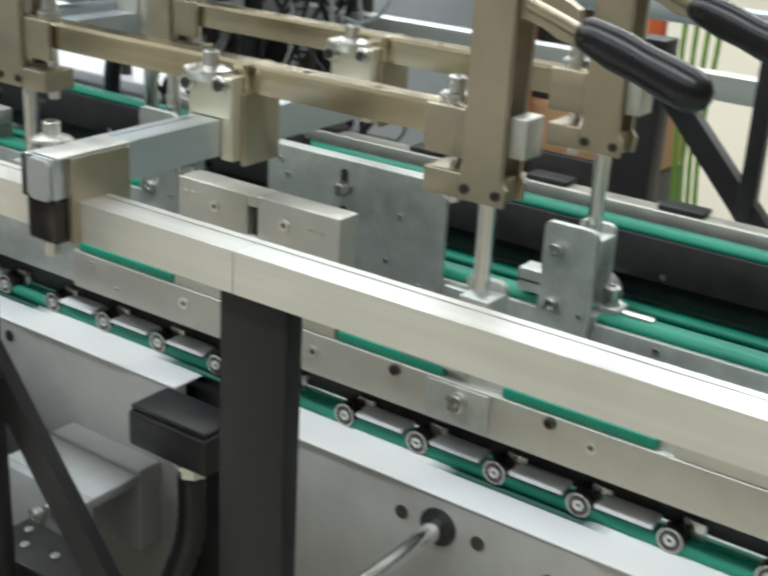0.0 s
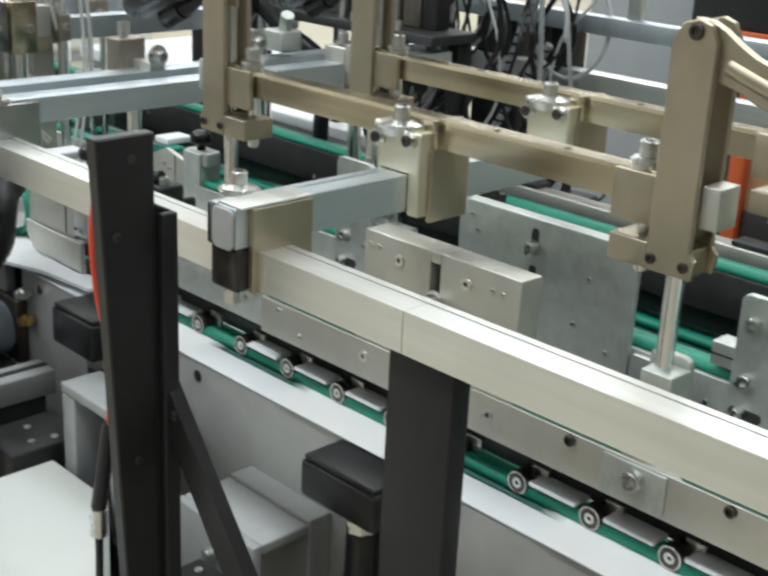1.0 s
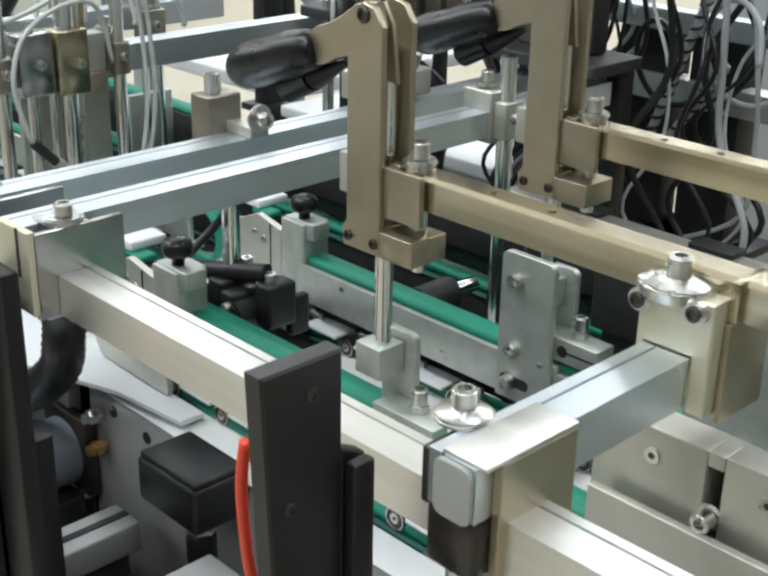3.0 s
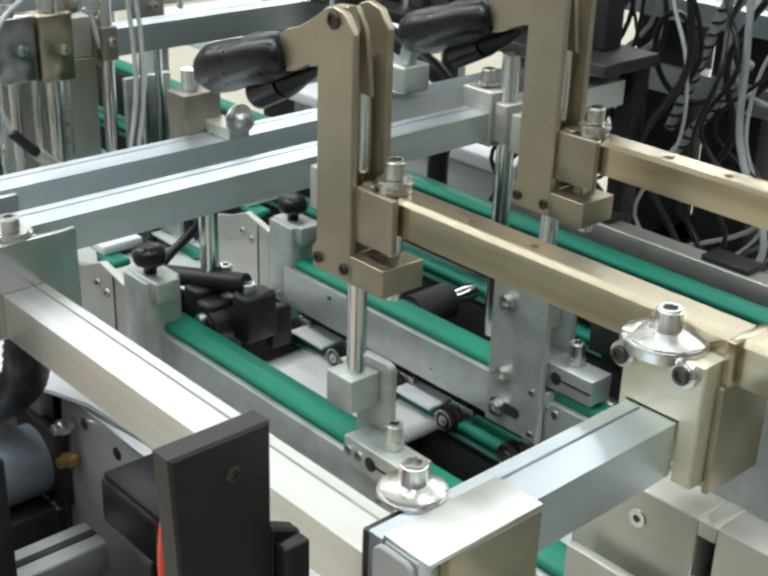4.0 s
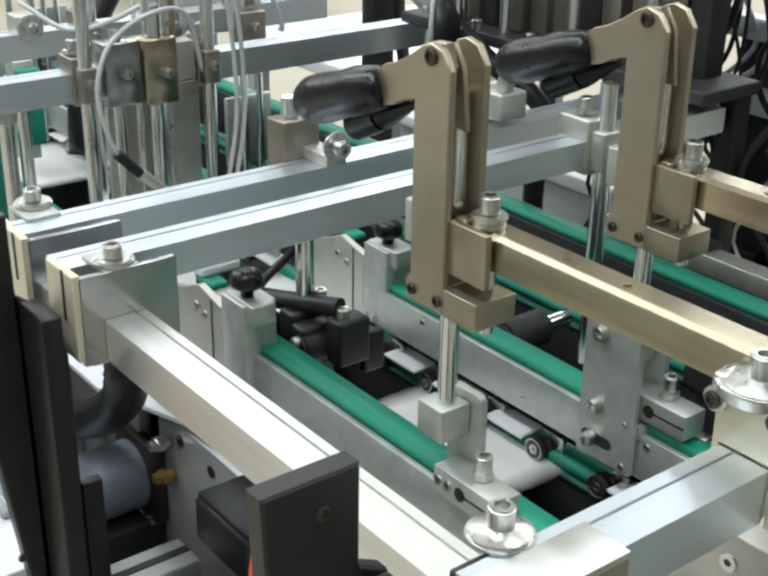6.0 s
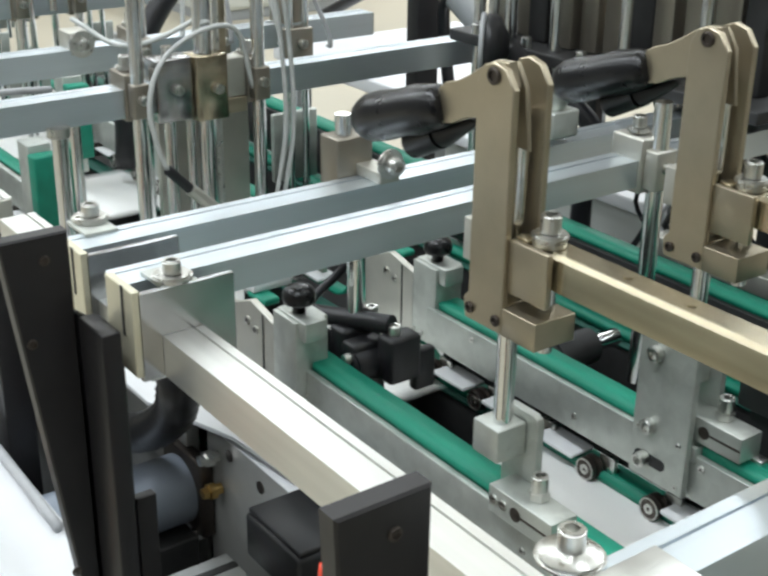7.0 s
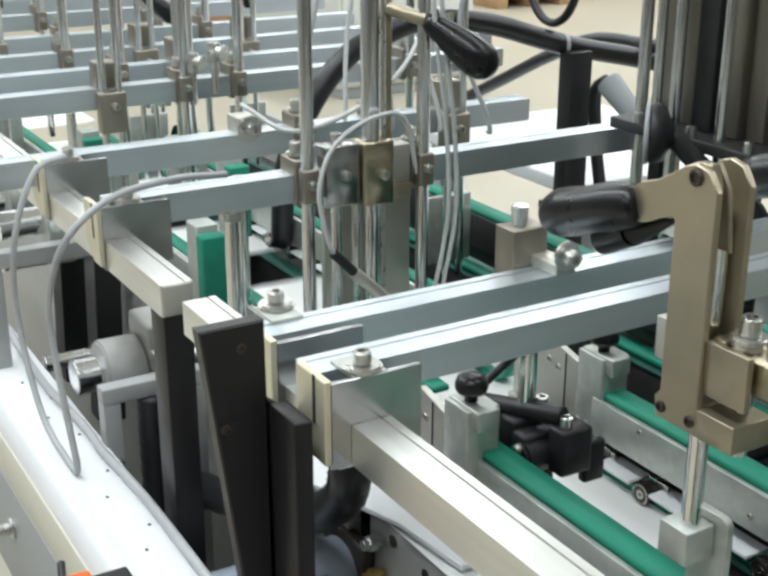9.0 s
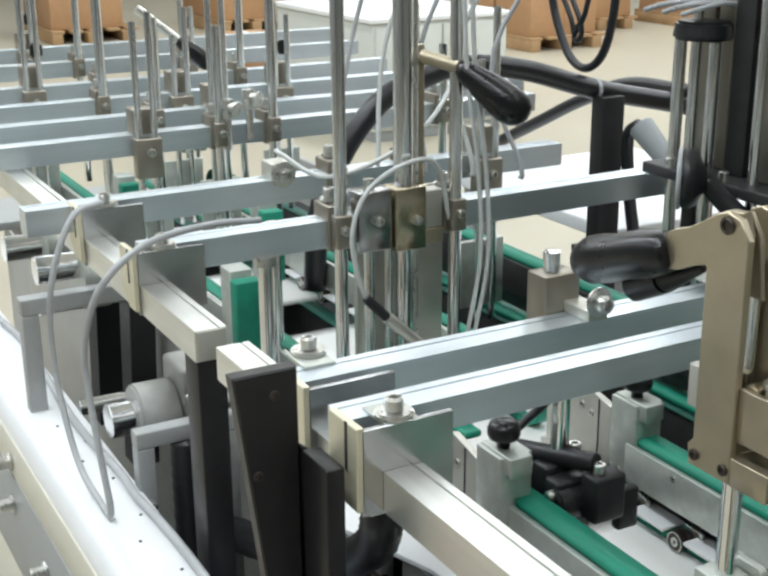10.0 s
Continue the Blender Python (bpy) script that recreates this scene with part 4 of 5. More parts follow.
# ---- far carriers on the left ----
def far_carriers():
    for y, x0, x1 in ((0.20, -2.5, -0.78), (0.44, -2.5, -0.85)):
        c = thing("belt_carrier", "zinc-plated belt carrier of the next section", "conveyor", 0, 0, 0, "belt carriers")
        part("carrier_plate", B((x0 + 0.05, x1 - 0.05, y, y + 0.008, -0.274, -0.225), bevel=0.0008), GALV, c)
        part("belt", belt_loop(x0, x1, y + 0.0105, y + 0.0325, -0.222, -0.302), BELT, c, "green flat conveyor belt")
        for k in range(12):
            roller(c, x1 - 0.12 - 0.083 * k, y - 0.004)
    for x, y in ((-1.13, 0.16), (-1.75, 0.2), (-1.45, 0.34)):
        p = thing("belt_guide", "upright green belt guide with a steel pad", "belt guide", x, y, 0, "belt guides")
        part("pad", B((-0.012, 0.012, -0.018, 0.018, -0.24, -0.12), bevel=0.003), BELT, p, "green belt strip")
        part("plate", B((-0.05, -0.0125, -0.016, 0.016, -0.27, -0.11), bevel=0.002), GALV, p)
    # Curled flap of a passing board, added as a still sheet.
    f = thing("board_flap", "white curled flap of a passing board, held still", "folding guide", -0.92, 0.19, 0)
    bm = bmesh.new()
    rows = []
    for i in range(9):
        a = i / 8
        rows.append([bm.verts.new((-0.10 + 0.22 * j / 8, 0.10 * a - 0.02 * math.sin(j), -0.295 + 0.085 * math.sin(a * 1.5) * (1 - j / 10))) for j in range(9)])
    for i in range(8):
        for j in range(8):
            bm.faces.new((rows[i][j], rows[i + 1][j], rows[i + 1][j + 1], rows[i][j + 1]))
    sh = bmesh.ops.solidify(bm, geom=bm.faces[:], thickness=0.0015)
    part("sheet", smooth(bm, 60), PAPER, f)


far_carriers()


# ---- drives and boxes before the side frame ----
def corrugated(points, radius):
    bm = sweep(points, radius, 12, 10)
    n = len(bm.verts) // 12
    bm.verts.ensure_lookup_table()
    for i in range(n):
        loop = [bm.verts[i * 12 + k] for k in range(12)]
        mid = sum((v.co for v in loop), Vector()) / 12
        if i % 2:
            for v in loop:
                v.co = mid + (v.co - mid) * 0.93
    return smooth(bm, 60)


def junction_box(x0, x1, y0, y1, z0, z1, label, drop):
    b = thing("junction_box", label, "junction box", 0, 0, 0, "junction boxes")
    body = part("box", B((x0, x1, y0, y1, z0, z1), bevel=0.005), PLASTIC, b)
    part("lid", B((x0 + 0.003, x1 - 0.003, y0 + 0.003, y1 - 0.003, z1, z1 + 0.006), bevel=0.002), PLASTIC, body)
    m, n = (x0 + x1) / 2 + 0.01, (y0 + y1) / 2
    part("gland", C(((m, n, z0 - 0.022), (m, n, z0), 0.017), ((m, n, z0 - 0.012), (m, n, z0 - 0.006), 0.020), seg=8), STEEL, b, "metal cable gland")
    part("conduit", corrugated([(m, n, z0 - 0.02), (m - 0.005, n, z0 - 0.10), (m - 0.03, n - 0.01, z0 - 0.2), (m - 0.06, n, drop)], 0.016), CABLE, b, "black corrugated conduit")
    part("mount", B((x0 + 0.02, x1 - 0.02, y1 + 0.0005, 0.1575, z0 + 0.01, z1 - 0.01)), DARK, b)


junction_box(-0.016, 0.092, 0.092, 0.150, -0.352, -0.311, "black plastic junction box with a corrugated conduit", -0.75)
junction_box(-0.494, -0.398, 0.085, 0.150, -0.338, -0.290, "black plastic junction box beside the stepped post", -0.75)


def low_drives():
    s = thing("drive_shaft", "polished round drive shaft through the side frame", "shaft")
    part("shaft", C(((0.325, 0.149, -0.337), (0.325, -0.16, -0.337), 0.0095)), CHROME, s)
    bm = bmesh.new()
    ring(bm, (0.325, 0.1498, -0.337), (0.325, 0.1485, -0.337), 0.019, 0.0097)
    part("bore", bm, DARK, s)
    for x, z in ((0.285, -0.337), (0.367, -0.337), (0.44, -0.345), (0.145, -0.322), (-0.27, -0.325), (-0.575, -0.33), (-0.64, -0.325)):
        h = part("bore", C(((x, 0.1498, z), (x, 0.1489, z), 0.007), seg=16, bevel=0), DARKSTEEL, s)
    b = thing("angle_bracket", "grey steel angle bracket bolted before the side frame", "bracket")
    part("top", B((-0.165, -0.028, 0.055, 0.118, -0.416, -0.404), bevel=0.002), PAINT, b)
    part("upright", B((-0.165, -0.028, 0.1185, 0.1495, -0.50, -0.40), bevel=0.002), PAINT, b)
    part("front", B((-0.165, -0.028, 0.043, 0.0545, -0.50, -0.404), bevel=0.002), PAINT, b)
    bolt(b, -0.078, 0.043, -0.43, 0.0085, 0.008, "-y", washer=0.0)
    bolt(b, -0.10, 0.043, -0.445, 0.0085, 0.008, "-y")
    st = thing("diagonal_strut", "dark painted diagonal strut bracing the stepped post", "strut")
    part("strut", plate([(-0.026, -0.185), (-0.026, -0.235), (0.10, -0.40), (0.145, -0.40)], "y", -0.062, -0.048), BLACK, st)
    for u, v in ((-0.012, -0.215), (0.108, -0.39)):
        bolt(st, u, -0.062, v, 0.005, 0.003, "-y", mat=DARKSTEEL)
    r = thing("sensor_cable", "bright red-orange sensor cable behind the stepped post", "cable")
    part("cable", sweep([(-0.085, -0.092, -0.030), (-0.087, -0.094, -0.06), (-0.086, -0.093, -0.095), (-0.085, -0.090, -0.125), (-0.083, -0.084, -0.16), (-0.083, -0.082, -0.20), (-0.085, -0.084, -0.245)], 0.0040), RED, r)
    part("plug", C(((-0.085, -0.084, -0.245), (-0.087, -0.098, -0.33), 0.0075)), PLASTIC, r, "black cable plug")
    part("tip", C(((-0.087, -0.098, -0.33), (-0.088, -0.098, -0.36), 0.0085)), STEEL, r)
    part("lower_cable", sweep([(-0.088, -0.098, -0.36), (-0.090, -0.1, -0.5), (-0.095, -0.1, -0.7), (-0.095, -0.1, FLOOR + 0.01)], 0.004), CABLE, r)
    d = thing("drive_unit", "grey drive unit with a blue-grey cylinder and brass glands", "drive")
    part("cylinder", C(((-0.722, -0.03, -0.400), (-0.722, 0.132, -0.400), 0.040), ((-0.722, -0.034, -0.400), (-0.722, -0.0302, -0.400), 0.034), seg=32), MOTOR, d, "blue-grey painted motor")
    part("flange", B((-0.768, -0.676, 0.1322, 0.1495, -0.446, -0.350), bevel=0.004), DARKSTEEL, d)
    for gx, gz, mat in ((-0.664, -0.336, STEEL), (-0.660, -0.375, BRASS)):
        part("gland", C(((gx, 0.1495, gz), (gx, 0.126, gz), 0.0068), ((gx, 0.142, gz), (gx, 0.133, gz), 0.0098), seg=6), mat, d, "cable gland")
    part("stand", B((-0.765, -0.680, 0.0, 0.13, -0.80, -0.4415), bevel=0.003), DARK, d)
    part("hose", corrugated([(-0.66, 0.14, -0.16), (-0.632, 0.10, -0.178), (-0.605, 0.08, -0.200), (-0.622, 0.08, -0.243), (-0.703, 0.08, -0.303), (-0.83, 0.08, -0.357), (-0.98, 0.06, -0.40)], 0.0225), CABLE, d, "black corrugated hose")
    part("cross_rod", C(((-0.696, -0.04, -0.450), (-0.696, 0.1495, -0.450), 0.0085)), CHROME, d)
    e = thing("support_beam", "grey painted support beam below the rail", "beam")
    part("beam", B((-0.585, -0.538, -0.06, 0.113, -0.435, -0.400), bevel=0.003), PAINT, e)
    part("groove", B((-0.566, -0.557, -0.058, 0.111, -0.4005, -0.3985), bevel=0), DARK, e)
    part("foot", B((-0.58, -0.543, -0.05, 0.10, -0.80, -0.4355), bevel=0.003), DARK, e)
    part("web", B((-0.537, -0.47, 0.02, 0.10, -0.80, -0.455), bevel=0.003), DARK, e)
    p = thing("bearing_frame", "grey cast bearing frame below the sensor cable", "bracket")
    part("top", B((-0.362, -0.235, 0.020, 0.075, -0.343, -0.329), bevel=0.003), PAINT, p)
    part("upright", B((-0.362, -0.335, 0.021, 0.074, -0.50, -0.3435), bevel=0.003), PAINT, p)
    part("upright", B((-0.262, -0.235, 0.021, 0.074, -0.50, -0.3435), bevel=0.003), PAINT, p)
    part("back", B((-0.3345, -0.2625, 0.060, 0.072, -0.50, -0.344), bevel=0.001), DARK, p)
    part("foot", B((-0.355, -0.245, 0.025, 0.070, FLOOR, -0.5005), bevel=0.003), DARK, p)
    for x in (-0.315, -0.285):
        bolt(p, x, 0.060, -0.42, 0.006, 0.012, "-y")
    t = thing("chute_cover", "white painted sheet-metal cover beside the stepped post", "cover")
    part("cover", plate([(-0.374, 0.016), (-0.258, 0.016), (-0.10, -0.081), (-0.092, -0.27), (-0.374, -0.27)], "z", -0.56, -0.43, 0.008), CABINET, t)
    part("stand", B((-0.36, -0.14, -0.25, -0.10, FLOOR, -0.5605), bevel=0.004), DARK, t)
    w = thing("screw_plate", "black screwed mounting block beside the white cover", "mounting block")
    part("block", B((-0.462, -0.378, -0.038, 0.060, -0.52, -0.416), bevel=0.003), BLACK, w)
    part("stand", B((-0.45, -0.39, -0.03, 0.05, FLOOR, -0.5205), bevel=0.003), DARK, w)
    for x, y in ((-0.40, 0.0), (-0.395, 0.028), (-0.437, 0.015)):
        bolt(w, x, y, -0.416, 0.0045, 0.002, "z")
    w = thing("screw_plate", "black screwed mounting block behind the diagonal strut", "mounting block")
    part("block", B((-0.087, 0.032, -0.040, 0.020, -0.50, -0.432), bevel=0.003), BLACK, w)
    part("stand", B((-0.07, 0.02, -0.03, 0.01, FLOOR, -0.5005), bevel=0.003), DARK, w)
    for x, y in ((-0.068, 0.004), (-0.05, -0.016), (-0.012, -0.010), (-0.07, -0.024)):
        bolt(w, x, y, -0.432, 0.0045, 0.002, "z")
    g = thing("signal_cable", "grey signal cable hanging before the drive unit", "cable")
    part("cable", sweep([(-0.72, 0.085, -0.50), (-0.66, 0.075, -0.505), (-0.60, 0.06, -0.52), (-0.575, 0.045, -0.58), (-0.57, 0.04, -0.8), (-0.57, 0.04, FLOOR + 0.006)], 0.005), PAINT, g)


low_drives()


def entry_plate():
    e = thing("entry_plate", "white coated entry plate leading under the belt carrier", "entry plate")
    part("plate", plate([(-1.05, 0.105), (-0.74, 0.105), (-0.62, 0.145), (-0.52, 0.156), (-0.52, 0.186), (-1.05, 0.186)], "z", -0.296, -0.290), COVER, e)
    part("rib", B((-1.0, -0.72, 0.140, 0.157, -0.40, -0.2965), bevel=0.002), FRAMESTEEL, e)
    m = thing("machine_bed", "dark machine bed under the next section", "machine bed")
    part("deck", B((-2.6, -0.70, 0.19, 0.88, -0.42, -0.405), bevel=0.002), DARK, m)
    part("skirt", B((-2.6, -0.705, 0.152, 0.157, -0.80, -0.405), bevel=0.001), PAINT, m)


entry_plate()


def left_drives():
    d = thing("roller_drive", "polished drive shafts and pulleys beside the next section", "drive")
    for x, z, r in ((-1.15, -0.292, 0.024), (-1.5, -0.178, 0.022), (-1.5, -0.232, 0.018), (-1.72, -0.20, 0.022), (-1.3, -0.33, 0.012)):
        part("shaft", C(((x, -0.035, z), (x, 0.14, z), r)), CHROME, d)
    part("bearing", C(((-1.15, 0.0, -0.292), (-1.15, 0.055, -0.292), 0.043), seg=32, bevel=0.003), FROST, d)
    part("bearing_block", B((-1.19, -1.11, 0.056, 0.12, -0.36, -0.225), bevel=0.006), FRAMESTEEL, d)
    for x in (-1.5, -1.72):
        part("pulley", C(((x, 0.03, -0.20), (x, 0.075, -0.20), 0.050), seg=32, bevel=0.003), GALV, d)
    part("bed", B((-2.3, -0.90, 0.125, 0.150, -0.80, -0.25), bevel=0.003), FRAMESTEEL, d)
    for x in (-1.42, -1.60):
        part("dark_web", plate([(0.06, -0.48), (0.10, -0.48), (0.112, -0.16), (0.072, -0.16)], "x", x, x + 0.05), BLACK, d, "black lever plate")
    for z, y in ((-0.30, 0.045), (-0.345, 0.05), (-0.26, 0.05)):
        part("stud", C(((-1.08, y, z), (-1.08, y + 0.07, z), 0.009), ((-1.08, y, z), (-1.08, y + 0.008, z), 0.014), seg=10), STEEL, d)
    f = thing("square_frame", "grey square-tube bracket standing before the drive", "frame")
    part("top_tube", B((-1.012, -0.99, -0.046, 0.085, -0.266, -0.244), bevel=0.002), PAINT, f)
    part("upright", B((-1.012, -0.99, -0.046, -0.024, -0.47, -0.2665), bevel=0.002), PAINT, f)
    part("back_upright", B((-1.012, -0.99, 0.063, 0.085, -0.60, -0.2665), bevel=0.002), PAINT, f)
    for z in (-0.34, -0.40):
        bolt(f, -0.99, -0.034, z, 0.0058, 0.012, "x")
    part("spring", corrugated([(-1.0, 0.02, -0.267), (-1.0, 0.02, -0.35), (-1.0, 0.02, -0.47)], 0.022), CABLE, f, "black ribbed bellows")
    g = thing("square_frame", "grey square-tube bracket of the far drive", "frame")
    part("top_tube", B((-1.312, -1.288, -0.105, 0.06, -0.176, -0.152), bevel=0.002), PAINT, g)
    part("upright", B((-1.312, -1.288, -0.105, -0.081, -0.40, -0.1765), bevel=0.002), PAINT, g)
    part("foot", B((-1.33, -1.27, -0.11, -0.075, -0.47, -0.4005), bevel=0.002), PAINT, g)
    c = thing("machine_cover", "white painted rounded machine cover with a grey stripe", "machine cover")
    prof = [(-0.040, -0.80), (-0.136, -0.80), (-0.136, -0.350), (-0.1345, -0.337), (-0.130, -0.327), (-0.122, -0.320), (-0.112, -0.318), (-0.052, -0.318), (-0.043, -0.321), (-0.040, -0.328)]
    part("hood", plate(prof, "x", -2.3, -0.52, 0.001), COVER, c)
    part("front_panel", B((-2.3, -0.52, -0.1395, -0.1362, -0.405, -0.345), bevel=0.0005), CREAM, c, "cream painted front panel")
    part("stripe", B((-2.3, -0.52, -0.1405, -0.1362, -0.57, -0.4055), bevel=0.0005), GREYPAINT, c, "grey painted stripe")
    part("lower_panel", B((-2.3, -0.52, -0.1395, -0.1362, -0.795, -0.5705), bevel=0.0005), CREAM, c)
    part("base", B((-2.28, -0.54, -0.128, -0.055, FLOOR, -0.8005), bevel=0.003), GREYPAINT, c)
    for x, z in ((-1.29, -0.385), (-1.30, -0.455), (-1.12, -0.47), (-0.86, -0.46)):
        bolt(c, x, -0.1407, z, 0.009, 0.016, "-y", washer=0.014)
    rng = random.Random(3)
    for k in range(9):
        x = -1.22 + 0.06 * k + rng.uniform(-0.012, 0.012)
        part("rivet", C(((x, -0.085 + 0.02 * (k % 2), -0.3182), (x, -0.085 + 0.02 * (k % 2), -0.3172), 0.002), seg=8, bevel=0), DARK, c)
    w = thing("signal_cable", "grey cable looping down onto the white cover", "cable")
    part("cable", sweep([(-1.19, -0.01, -0.005), (-1.15, -0.06, -0.01), (-1.13, -0.098, -0.09), (-1.14, -0.1, -0.20), (-1.07, -0.1, -0.295), (-0.97, -0.1, -0.3125), (-0.93, -0.1, -0.305), (-0.955, -0.1, -0.245), (-0.982, -0.1, -0.175), (-0.982, -0.1, -0.114), (-0.95, -0.085, -0.04), (-0.955, -0.03, 0.0), (-0.965, 0.05, 0.01), (-0.975, 0.12, 0.004)], 0.0042, 8, 8), GREYCABLE, w)
    w = thing("signal_cable", "grey cable lying along the cover's edge", "cable")
    part("cable", sweep([(-1.7, -0.06, -0.312), (-1.55, -0.05, -0.312), (-1.22, -0.063, -0.312), (-1.04, -0.056, -0.312), (-0.97, -0.058, -0.312), (-0.9, -0.054, -0.312), (-0.8, -0.052, -0.312), (-0.6, -0.055, -0.312)], 0.0055), GREYCABLE, w)
    # Orange box of unknown use; it gives no light.
    o = thing("orange_box", "orange plastic box on the cover's front edge", "orange box")
    part("box", B((-0.642, -0.600, -0.213, -0.1745, -0.345, -0.2515), bevel=0.004), ORANGE, o)
    part("mount", B((-0.638, -0.585, -0.1742, -0.1407, -0.39, -0.258), bevel=0.001), BLACK, o)
    part("badge", B((-0.634, -0.626, -0.207, -0.190, -0.2516, -0.2508), bevel=0), BLACK, o)
    part("cable", sweep([(-0.70, -0.185, -0.275), (-0.68, -0.19, -0.285), (-0.66, -0.193, -0.30), (-0.643, -0.193, -0.305)], 0.004), CABLE, o)


left_drives()


# ---- the machine's far side ----
def far_side():
    for x, w, label in ((-0.562, 0.088, "black steel pillar behind the far carrier"), (-0.446, 0.082, "black steel pillar hung with cables"), (0.104, 0.075, "black steel pillar with a diagonal brace"), (-1.428, 0.034, "black steel pillar beside the hose")):
        p = thing("pillar", label, "pillar", x, 0.985, 0, "pillars")
        part("column", B((-w / 2, w / 2, 0, 0.05, FLOOR, 0.012 if x < 0 else -0.02), bevel=0.002), BLACK, p)
        part("foot_plate", B((-w, w, -0.02, 0.07, -0.285, -0.272), bevel=0.001), BLACK, p)
    b = thing("diagonal_brace", "black diagonal brace against a pillar", "brace")
    part("brace", plate([(0.155, -0.10), (0.20, -0.10), (0.36, -0.27), (0.31, -0.27)], "y", 0.96, 0.984), BLACK, b)
    part("foot", B((0.29, 0.38, 0.945, 0.99, -0.285, -0.2705), bevel=0.002), BLACK, b)
    bm = thing("frame_tube", "zinc-plated square tube along the far side", "tube")
    part("tube", B((-0.68, 0.9, 0.955, 0.982, 0.013, 0.042), bevel=0.002), ALU_Y, bm)
    for x in (-0.66, 0.3, 0.88):
        part("post", B((x - 0.012, x + 0.012, 0.958, 0.98, -0.30, 0.0125), bevel=0.002), BLACK, bm)
    d = thing("far_deck", "dark machined deck behind the far carrier", "deck")
    part("plate", B((-0.95, 1.3, 0.712, 0.90, -0.305, -0.292), bevel=0.002), PAINT, d)
    for k in range(9):
        part("pad", B((-0.75 + 0.2 * k, -0.65 + 0.2 * k, 0.75, 0.80, -0.291, -0.275), bevel=0.002), PLASTIC, d)
    s = thing("rail_strip", "grey steel strip with black pads along the far carrier", "strip")
    part("strip", B((-0.60, 1.0, 0.735, 0.765, -0.21, -0.185), bevel=0.002), PLATE, s)
    for k in range(8):
        part("clip", B((-0.5 + 0.19 * k, -0.44 + 0.19 * k, 0.738, 0.770, -0.1845, -0.178), bevel=0.001), DARK, s)
    part("leg", B((-0.55, 0.95, 0.742, 0.755, -0.2915, -0.2105), bevel=0), DARK, s)
    for x, y, r in ((-0.525, 0.53, 0.021), (0.25, 0.585, 0.03)):
        m = thing("motor_drum", "grey steel drum roller between the carriers", "drum roller", x, y, -0.262, "drum rollers")
        part("drum", C(((0, -0.03, 0), (0, 0.035, 0), r), seg=28, bevel=0.004), DARK if r < 0.025 else PAINT, m)
        part("shaft", C(((0, -0.11, 0), (0, 0.075, 0), 0.010)), CHROME, m)
        part("mount", B((-0.012, 0.012, -0.02, 0.02, -0.32, -0.029)), DARK, m)
    c = thing("control_cabinet", "grey machine cabinet behind the pillars", "cabinet", -0.82, 1.9, 0)
    part("body", B((-0.22, 0.24, 0, 0.5, FLOOR, 0.25), bevel=0.006), GREYPAINT, c)
    part("door", B((-0.19, 0.21, -0.012, -0.0005, FLOOR + 0.1, 0.20), bevel=0.003), GREYPAINT, c)
    part("plinth", B((-0.21, 0.23, -0.006, -0.0005, FLOOR, FLOOR + 0.09)), DARK, c)
    o = thing("orange_machine", "orange-brown painted machine housing on a dark base", "machine", -0.51, 1.75, 0)
    part("housing", B((0.0, 0.24, 0.02, 0.5, -0.53, -0.33), bevel=0.015), CARTON, o)
    part("red_edge", B((0.0, 0.035, -0.01, 0.0195, -0.53, -0.10), bevel=0.004), ORANGEP, o, "orange-red painted edge")
    part("red_edge", B((0.30, 0.335, -0.01, 0.0195, -0.80, 0.2), bevel=0.004), ORANGEP, o, "orange-red painted post")
    part("dark_panel", B((0.04, 0.22, 0.005, 0.0195, -0.51, -0.44), bevel=0.004), DARK, o)
    part("base", B((0.0, 0.24, 0.05, 0.48, FLOOR, -0.5305), bevel=0.01), DARK, o)
    part("shelf_board", B((0.036, 0.40, -0.10, 0.004, -0.565, -0.545), bevel=0.002), WOOD, o)
    part("shelf_post", B((0.30, 0.34, -0.08, -0.02, FLOOR, -0.5655)), DARK, o)
    q = thing("press_unit", "black machine head with an orange-red band", "machine", -0.575, 1.76, 0)
    part("head", B((-0.09, 0.20, 0, 0.3, -0.060, 0.30), bevel=0.006), PLASTIC, q)
    part("band", B((0.003, 0.20, -0.004, 0.29, -0.115, -0.0605), bevel=0.003), ORANGEP, q, "orange-red painted band")
    part("column", B((0.02, 0.19, 0.03, 0.28, FLOOR, -0.1155), bevel=0.004), DARK, q)
    v = thing("valve_block", "black valve block with hose fittings beside a pillar", "valve block", -0.70, 0.93, 0)
    part("body", B((-0.045, 0.055, 0.0, 0.05, -0.27, -0.03), bevel=0.004), PLASTIC, v)
    for vx in (-0.03, -0.005, 0.02, 0.045):
        part("fitting", C(((vx, -0.012, -0.07 - 0.6 * abs(vx)), (vx, 0.001, -0.07 - 0.6 * abs(vx)), 0.0065), seg=12), STEEL, v)
        part("fitting", C(((vx, -0.012, -0.14), (vx, 0.001, -0.14), 0.0055), seg=12), NICKEL, v)
    for (wa, wb) in (((-0.505, 0.935, -0.118), (-0.43, 0.92, 0.075)), ((-0.500, 0.925, -0.165), (-0.40, 0.93, -0.01))):
        k = thing("wrapped_cable", "grey cable in black spiral wrap between the pillars", "cable", 0, 0, 0, "wrapped cables")
        a, b = Vector(wa), Vector(wb)
        part("sheath", C((a, b, 0.0065), seg=14), GREYCABLE, k)
        side_v = (b - a).cross(Vector((0, 1, 0))).normalized()
